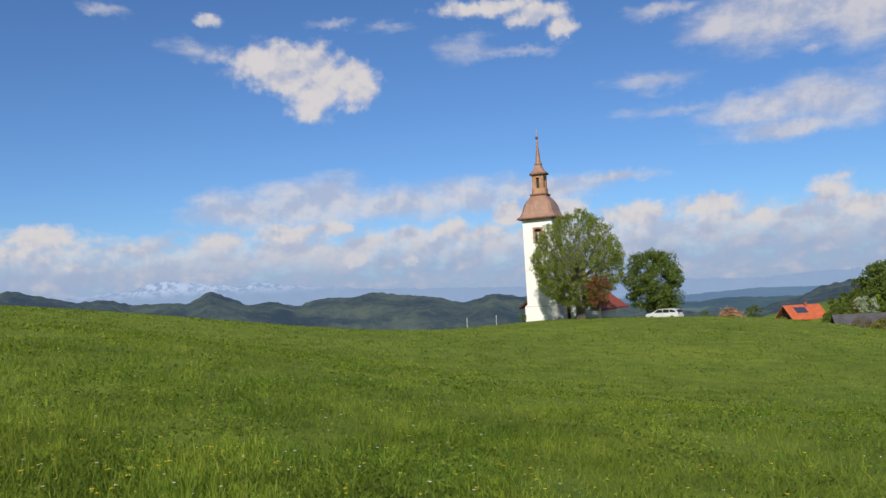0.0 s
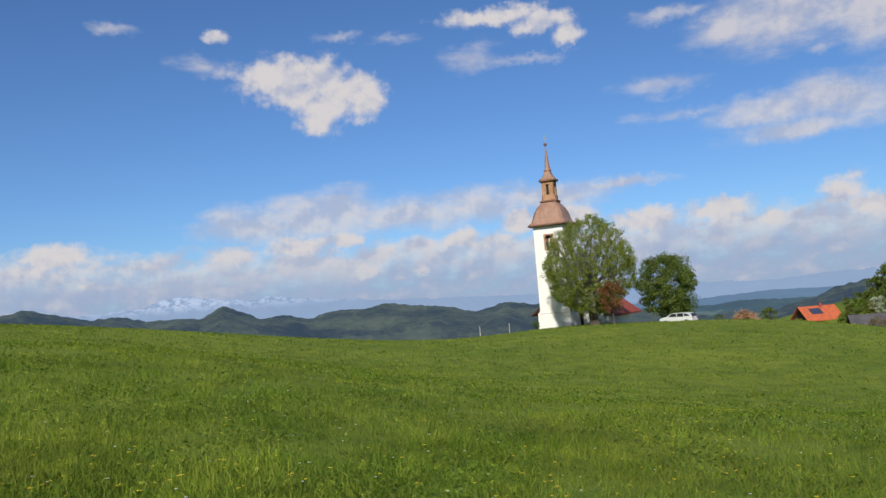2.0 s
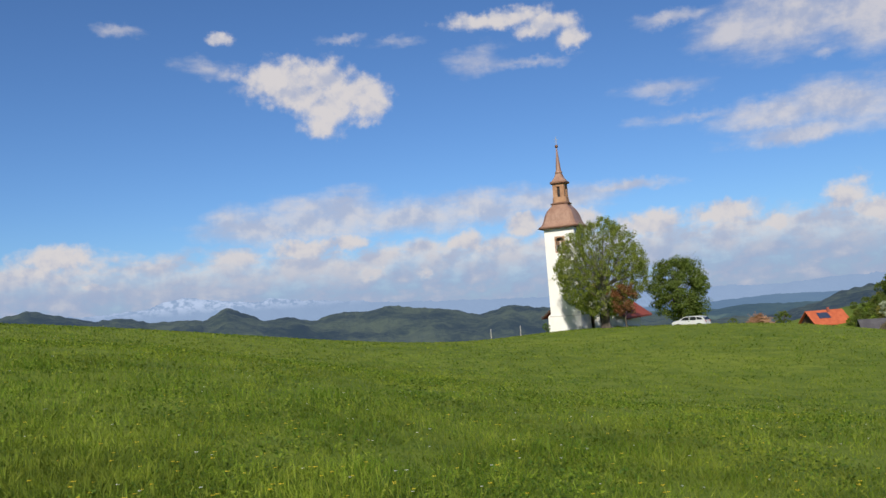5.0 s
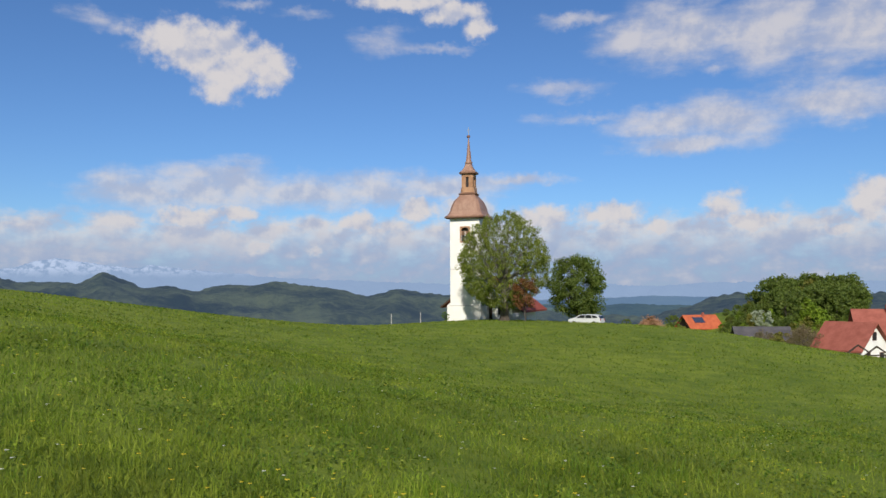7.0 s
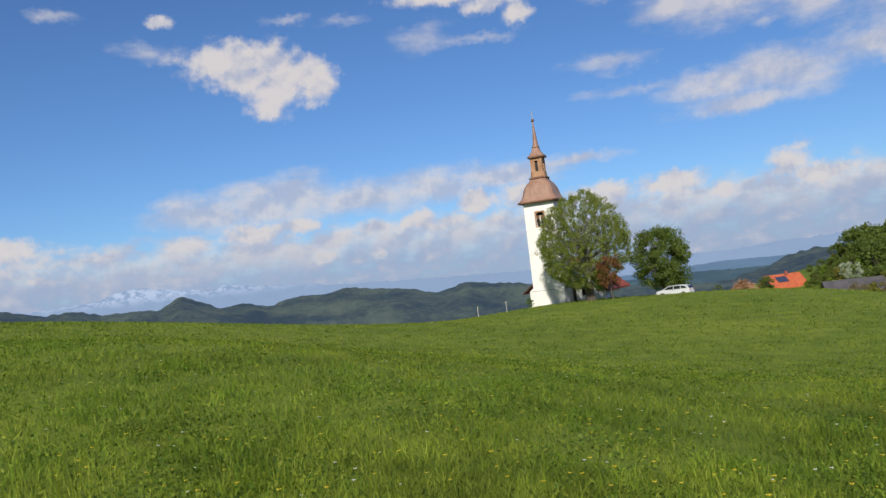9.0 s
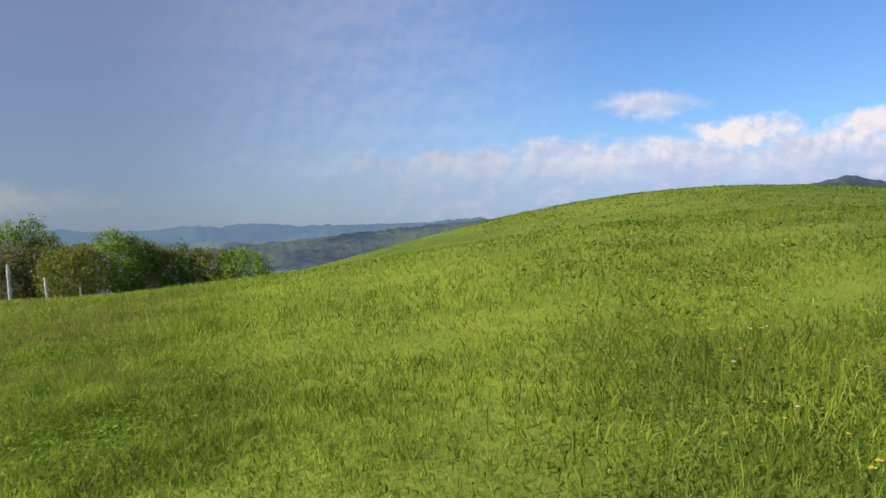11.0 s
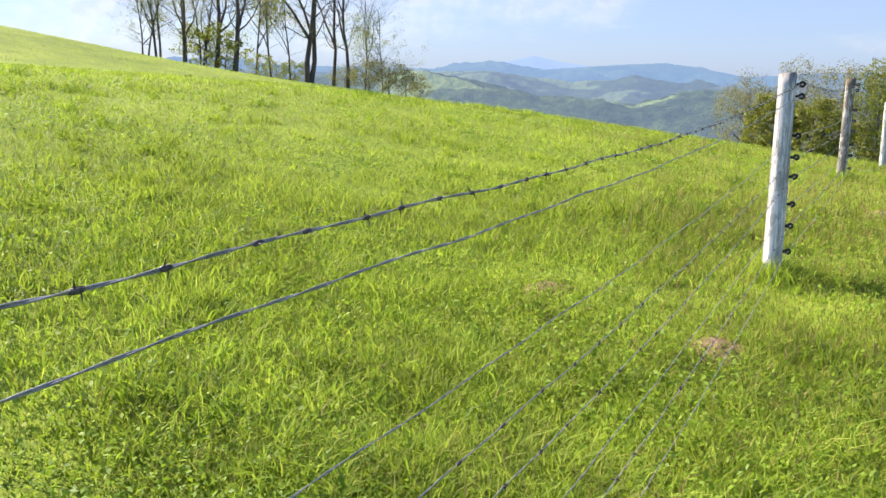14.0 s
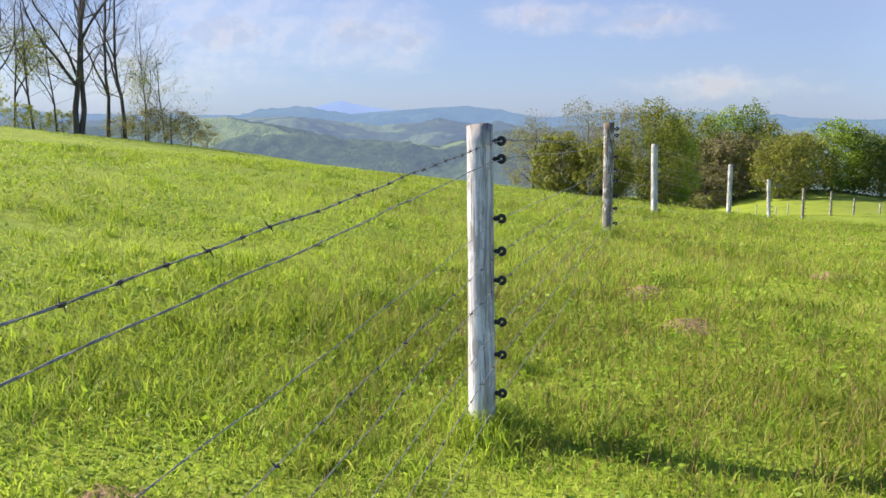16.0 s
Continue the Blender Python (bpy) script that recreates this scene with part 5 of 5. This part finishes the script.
for x, y, s in ((63, 165, 1.0), (52, 140, 0.7), (67, 152, 1.1), (72, 190, 1.2), (64, 250, 0.9), (73, 270, 1.0), (54, 236, 0.9), (95, 268, 1.5), (88, 240, 1.3)):
    o = copy_thing(shrub, pose(x, y, land1(x, y) - 0.1, 0, 0, s * 300))
    o.scale = (s, s, s)


def seen_from(x0, y0, az, d):
    return x0 - d * math.sin(radians(az)), y0 + d * math.cos(radians(az))


# ---- bare trees on the left brow ----
def brow_spot(az, d):
    x, y = seen_from(-11.46, 1.02, az, d)
    return x, y, land1(x, y)


BROW = ((131.0, 66, 17, 0.25, 2, 0), (135.8, 63, 16, 0.23, 1, 0), (128.2, 67, 15, 0.19, 1, 0), (134.4, 66, 11, 0.10, 1, 1800), (139.0, 62, 12, 0.13, 2, 1400))
bare_kinds = [
    bare_tree("bare_tree", brow_spot(az, d), h, r, 60 + k, "tall dark leafless tree on the brow" if not lv else "slender dark tree in first olive leaf on the brow", stems, lv, "trees on the brow")
    for k, (az, d, h, r, stems, lv) in enumerate(BROW)]
for k, (az, d, j, s) in enumerate(((137.0, 64, 1, 0.95), (129.2, 68, 2, 1.0), (133.4, 67, 3, 1.1), (132.1, 68, 3, 0.95), (127.0, 69, 3, 0.9), (140.6, 61, 4, 0.8), (138.0, 64, 4, 0.75), (141.6, 60, 4, 0.6), (125.8, 67, 3, 0.7))):
    o = copy_thing(bare_kinds[j], pose(*brow_spot(az, d), 0, 0, k * 67))
    o.scale = (s, s, s)
brush = leafy_tree("brush", brow_spot(136.4, 64), 3.6, 4.6, 0.1, 0.06, 1700, 0.09, M_OLIVE, M_BARK, 71, "low olive undergrowth below the bare trees", "shrub", "undergrowth on the brow", clumps=55)
for az, d, s in ((137.6, 63, 1.1), (134.2, 66, 0.6), (131.8, 68, 0.55), (133.0, 68, 0.5)):
    o = copy_thing(brush, pose(*brow_spot(az, d), 0, 0, az * 31))
    o.scale = (s, s, s)
twigs = leafy_tree("twiggy_brush", brow_spot(126.8, 66), 3.0, 4.6, 0.0, 0.06, 2600, 0.06, M_TWIG, M_GREYBARK, 72, "leafless grey-brown thicket below the bare trees", "shrub", "undergrowth on the brow", clumps=80)
for az, d, s in ((125.4, 66, 1.0), (124.2, 67, 0.8), (128.4, 68, 0.7), (123.2, 68, 0.55)):
    o = copy_thing(twigs, pose(*brow_spot(az, d), 0, 0, az * 31))
    o.scale = (s, s, s)

# ---- hedge and trees beyond the fence ----
hedge_mats = {"olive": M_OLIVE, "lime": M_LIME, "green": M_GREEN, "twig": M_TWIG}
HEDGE = (  # azimuth, distance, height, width, kind
    (101.6, 47, 4.8, 4.2, "twig"), (99.8, 45, 4.0, 3.4, "olive"), (98.2, 50, 6.6, 4.6, "twig"), (95.9, 48, 6.4, 4.4, "twig"), (97.0, 44, 3.8, 3.6, "olive"),
    (93.6, 47, 6.6, 4.4, "olive"), (92.6, 49, 5.8, 3.8, "lime"), (92.0, 93, 10.2, 8.0, "olive"), (91.0, 95, 11.2, 8.0, "olive"), (90.2, 91, 8.2, 8.0, "twig"), (89.2, 97, 11.0, 7.5, "lime"), (88.6, 93, 8.2, 7.5, "twig"), (87.8, 99, 11.2, 7.5, "green"), (86.7, 97, 8.4, 7.5, "olive"),
    (85.6, 88, 7.0, 7.0, "olive"), (84.4, 92, 6.6, 7.0, "olive"), (82.6, 96, 8.2, 8.0, "lime"), (81.3, 97, 7.6, 7.6, "green"), (79.8, 98, 6.4, 8.0, "olive"), (78.2, 99, 7.0, 8.0, "green"), (76.2, 99, 6.5, 8.0, "olive"), (74.0, 98, 6.5, 8.0, "lime"),
)
hedge_labels = {"olive": "hedge tree in thin olive-yellow leaf", "lime": "hedge tree in fresh lime-green leaf", "green": "hedge tree with dense mid-green leaves", "twig": "leafless brown twiggy hedge tree"}
for k, (az, d, h, w, kind) in enumerate(HEDGE):
    x, y = seen_from(-12.75, 1.05, az, d)
    leafy_tree("hedge_tree", (x, y, land1(x, y) - 0.2), h, w, -0.3, 0.12, (13000 if kind != "twig" else 8000) if d < 70 else 6000, (0.062 if kind != "twig" else 0.044) if d < 70 else 0.135, hedge_mats[kind], M_GREYBARK, 80 + k, hedge_labels[kind], "tree", "hedge beyond the fence", clumps=240)

# ---- fence ----
RINGS = (0.07, 0.15, 0.42, 0.57, 0.705, 0.90, 1.055, 1.24)   # depth of the insulators below a post's top
POSTS = (  # x, y, height of the top, lean x, lean y, radius, pale
    (-3.4, 0.42, 1.62, 0, 0, 0.060, False), (-9.94, 0.326, 2.004, -1.0, 2.5, 0.062, False), (-16.35, 0.10, 2.15, -1.5, 2.0, 0.062, True), (-23.13, -0.12, 2.10, 0.5, 1.6, 0.062, False),
    (-28.67, 0.11, 1.67, 0, 2.6, 0.06, True), (-35.2, 1.6, 0.972, 0.5, 1.5, 0.06, True), (-41.4, 3.0, 0.19, 0, 4.0, 0.06, True), (-52.0, 5.1, -0.9, 0, 1.5, 0.06, False),
    (-61.0, 7.4, None, 0, 1.0, 0.06, False), (-68.0, 9.6, None, 0, 0, 0.06, False), (-75.0, 12.3, None, 0, 0, 0.06, True), (-82.0, 14.6, None, 0, 0, 0.06, True), (-89.0, 16.8, None, 0, -2, 0.06, True),
)
POSTS = tuple((x, y, max((t if t is not None else land1(x, y) + 1.3) - land1(x, y), 1.1), lx, ly, r, light) for x, y, t, lx, ly, r, light in POSTS)
SWUNG = radians(10)   # the top insulator of the nearest post sits turned round it


def ring_mesh():
    """Insulator: screw stem, collar and ring, pointing along +y."""
    bm = bmesh.new()
    for y0, y1, r in ((-0.02, 0.018, 0.005), (0.004, 0.02, 0.011)):
        b = turned([(r, y0), (r, y1)], 10)
        bmesh.ops.rotate(b, verts=b.verts, matrix=Matrix.Rotation(-math.pi / 2, 3, "X"))
        me = bpy.data.meshes.new("tmp")
        b.to_mesh(me)
        b.free()
        bm.from_mesh(me)
        bpy.data.meshes.remove(me)
    R, r, n, m = 0.0145, 0.0088, 20, 10
    grid = []
    for i in range(n):
        a = 2 * math.pi * i / n
        row = []
        for j in range(m):
            c = 2 * math.pi * j / m
            q = R + r * math.cos(c)
            row.append(bm.verts.new((r * 0.9 * math.sin(c), 0.038 + q * math.cos(a), q * math.sin(a))))
        grid.append(row)
    for i in range(n):
        for j in range(m):
            bm.faces.new((grid[i][j], grid[(i + 1) % n][j], grid[(i + 1) % n][(j + 1) % m], grid[i][(j + 1) % m]))
    bmesh.ops.recalc_face_normals(bm, faces=bm.faces)
    me = bpy.data.meshes.new("insulator")
    bm.to_mesh(me)
    bm.free()
    me.materials.append(M_RUBBER)
    me.polygons.foreach_set("use_smooth", [True] * len(me.polygons))
    return me


RING = ring_mesh()


def shaft_mesh(h, r, seed, mat):
    """A round post: slightly tapered, hollowed and ridged along the grain, worn at the top."""
    rnd = random.Random(seed)
    sides, levels = 28, 26
    co, faces = [], []
    for i in range(levels + 1):
        z = -0.45 + (h + 0.45) * i / levels
        for k in range(sides):
            a = 2 * math.pi * k / sides
            d = Vector((math.cos(a), math.sin(a), z * 0.35 + seed))
            q = r * (1.04 - 0.06 * max(z, 0) / h) * (1 + 0.08 * noise.noise(d * 1.6) + 0.045 * noise.noise(Vector((math.cos(a) * 6, math.sin(a) * 6, z * 0.8 + seed))))
            zz = z
            if i == levels:
                zz = h + 0.010 * math.cos(a - 0.6) + 0.004 * noise.noise(d * 6)
            co.append((q * math.cos(a), q * math.sin(a), zz))
    for i in range(levels):
        for k in range(sides):
            n = (k + 1) % sides
            faces.append((i * sides + k, i * sides + n, (i + 1) * sides + n, (i + 1) * sides + k))
    top = levels * sides
    co.append((0, 0, h + 0.002))
    for k in range(sides):
        faces.append((top + k, top + (k + 1) % sides, len(co) - 1))
    me = mesh_from("shaft", co, faces, mat, True)
    return me


def build_post(k, x, y, h, lx, ly, r, light):
    e = thing("fence_post", (x, y, land1(x, y)), "bleached whitish wooden fence post with black ring insulators" if light else "weathered grey-brown wooden fence post with black ring insulators", "fence post", "fence posts")
    e.matrix_world = pose(x, y, land1(x, y), ly, lx, 0)
    hang("shaft", shaft_mesh(h, r, k * 3.7, M_PALEPOST if light else M_POST), e)
    for depth in [d + {0.07: 0.15, 0.15: 0.42}.get(d, 0.0) * (k == 0) for d in RINGS]:
        if k < 9 and depth < h - 0.05:
            o = hang("insulator", RING, e)
            turn = SWUNG if k == 1 and depth == RINGS[0] else 0.0
            o.matrix_local = Matrix.Rotation(-turn, 4, "Z") @ Matrix.Translation((0, r * 0.98, h - depth))
    return e


post_things = [build_post(k, *p) for k, p in enumerate(POSTS)]
bpy.context.view_layer.update()


def ring_at(k, depth):
    depth += {0.07: 0.15, 0.15: 0.42}.get(depth, 0.0) if k == 0 else 0.0   # the first post carries its top wires lower
    x, y, h, lx, ly, r, light = POSTS[k]
    turn = SWUNG if k == 1 and depth == RINGS[0] else 0.0
    q = r * 0.98 + 0.038
    return post_things[k].matrix_world @ Vector((q * math.sin(turn), q * math.cos(turn), h - depth))


def barb_mesh():
    """A knot of wire with four short spikes."""
    bm = bmesh.new()
    for z0, z1, rr in ((-0.008, 0.008, 0.0038),):
        b = turned([(rr * 0.7, z0), (rr, z0 * 0.5), (rr, z1 * 0.5), (rr * 0.7, z1)], 7)
        me = bpy.data.meshes.new("tmp")
        b.to_mesh(me)
        b.free()
        bm.from_mesh(me)
        bpy.data.meshes.remove(me)
    for a, z in ((0.3, 0.005), (3.3, -0.005), (1.9, -0.003), (4.9, 0.004)):
        tip = bm.verts.new((0.017 * math.cos(a), 0.017 * math.sin(a), z * 1.6))
        w = [bm.verts.new((0.003 * math.cos(a) + 0.0016 * math.cos(c), 0.003 * math.sin(a) + 0.0016 * math.sin(c), z + 0.0016 * math.sin(c * 2))) for c in (0, 2.1, 4.2)]
        for i in range(3):
            bm.faces.new((w[i], w[(i + 1) % 3], tip))
    me = bpy.data.meshes.new("barb")
    bm.to_mesh(me)
    bm.free()
    me.materials.append(M_RUST)
    return me


BARB = barb_mesh()
SAGS = (0.07, 0.06, 0.05, 0.05, 0.06, 0.05, 0.05, 0.06)


def build_wire(j, depth):
    """One wire along the whole fence: two strands wound together, sagging from ring to ring, with barbs."""
    barbed = j in (0, 3, 4, 6)
    name = "barbed_wire" if barbed else "fence_wire"
    e = thing(name, tuple(ring_at(0, depth)), "twisted galvanised barbed wire strung between the posts" if barbed else "twisted galvanised wire strung between the posts", "wire", "fence wires")
    base = e.matrix_world.translation.copy()
    rnd = random.Random(j)
    for strand in range(2):
        co, faces = [], []
        for k in range(len(POSTS) - 1):
            if k > 6:
                break
            a, b = ring_at(k, depth) - base, ring_at(k + 1, depth) - base
            near = k in (0, 1)
            n = 330 if near else 60
            rad, off = ((0.0013, 0.0013) if j < 2 else (0.0011, 0.0010)) if near else (0.0016, 0.001)
            side, up = Vector((0, 1, 0)), Vector((0, 0, 1))
            first = len(co)
            for i in range(n + 1):
                s = i / n
                p = a.lerp(b, s) - up * (SAGS[j] * (4 * s * (1 - s)) ** 1.7) + up * (0.002 * math.sin(s * 41 + j) + 0.0015 * math.sin(s * 97 + 2 * j))
                w = i * (0.75 if near else 0.9) + strand * math.pi
                c = p + side * (off * math.cos(w)) + up * (off * math.sin(w))
                for q in range(4):
                    t = q * math.pi / 2
                    co.append(tuple(c + side * (rad * math.cos(t)) + up * (rad * math.sin(t))))
            for i in range(n):
                for q in range(4):
                    r0, r1 = first + i * 4, first + (i + 1) * 4
                    faces.append((r0 + q, r0 + (q + 1) % 4, r1 + (q + 1) % 4, r1 + q))
        hang("strand", mesh_from("strand", co, faces, M_STEEL, True), e)
    if barbed:
        for k in (0, 1, 2):
            a, b = ring_at(k, depth) - base, ring_at(k + 1, depth) - base
            n = int((b - a).length / (0.115 if j == 0 else 0.2))
            turn = (b - a).to_track_quat("Z", "Y").to_matrix().to_4x4()
            for i in range(1, n):
                s = (i + rnd.uniform(-0.12, 0.12)) / n
                p = a.lerp(b, s) - Vector((0, 0, SAGS[j] * (4 * s * (1 - s)) ** 1.7)) + Vector((0, 0, 0.002 * math.sin(s * 41 + j) + 0.0015 * math.sin(s * 97 + 2 * j)))
                o = hang("barb", BARB, e)
                o.matrix_local = Matrix.Translation(p) @ turn @ Matrix.Rotation(rnd.uniform(0, 6.28), 4, "Z")


for j, depth in enumerate(RINGS):
    build_wire(j, depth)


def stake(x, y, h, light):
    e = thing("fence_stake", (x, y, land1(x, y)), "thin pale fence stake on the far slope" if light else "thin grey fence stake on the far slope", "stake", "far stakes")
    hang("shaft", shaft_mesh(h, 0.045, x, M_PALEPOST if light else M_POST), e)


for az, d in ((86.9, 72), (85.7, 70), (85.0, 74), (88.5, 66), (88.0, 68)):
    stake(*seen_from(-12.75, 1.05, az, d), 1.1, True)
for x, y in ((-9.8, 100), (-6.4, 103)):
    stake(x, y, 1.3, True)


def soil_patch(x, y, size, seed):
    """A low crumbled molehill."""
    rnd = random.Random(seed)
    e = thing("molehill", (x, y, land1(x, y)), "low crumbled brown molehill in the grass", "molehill", "molehills")
    co, faces = [(0, 0, 0.052)], []
    for i in range(1, 7):
        for k in range(18):
            a = 2 * math.pi * k / 18
            f = i / 6
            q = size * 1.6 * f * (1 + 0.4 * noise.noise(Vector((math.cos(a) * 1.5, math.sin(a) * 1.5, seed))))
            co.append((q * math.cos(a) * 1.4, q * math.sin(a), 0.055 * (1 - f ** 1.6) - 0.008 + 0.03 * noise.noise(Vector((q * 30 * math.cos(a), q * 30 * math.sin(a), seed)))))
    for k in range(18):
        faces.append((0, 1 + k, 1 + (k + 1) % 18))
    for i in range(5):
        for k in range(18):
            a, b = 1 + i * 18, 1 + (i + 1) * 18
            faces.append((a + k, b + k, b + (k + 1) % 18, a + (k + 1) % 18))
    hang("mound", mesh_from("mound", co, faces, M_SOIL, True), e)


for k, (x, y, s) in enumerate(((-12.86, 0.28, 0.10), (-15.14, -1.14, 0.13), (-14.73, 0.10, 0.12), (-18.6, 1.0, 0.12), (-19.6, 0.6, 0.13), (-21.0, 2.2, 0.13))):
    soil_patch(x, y, s, k)
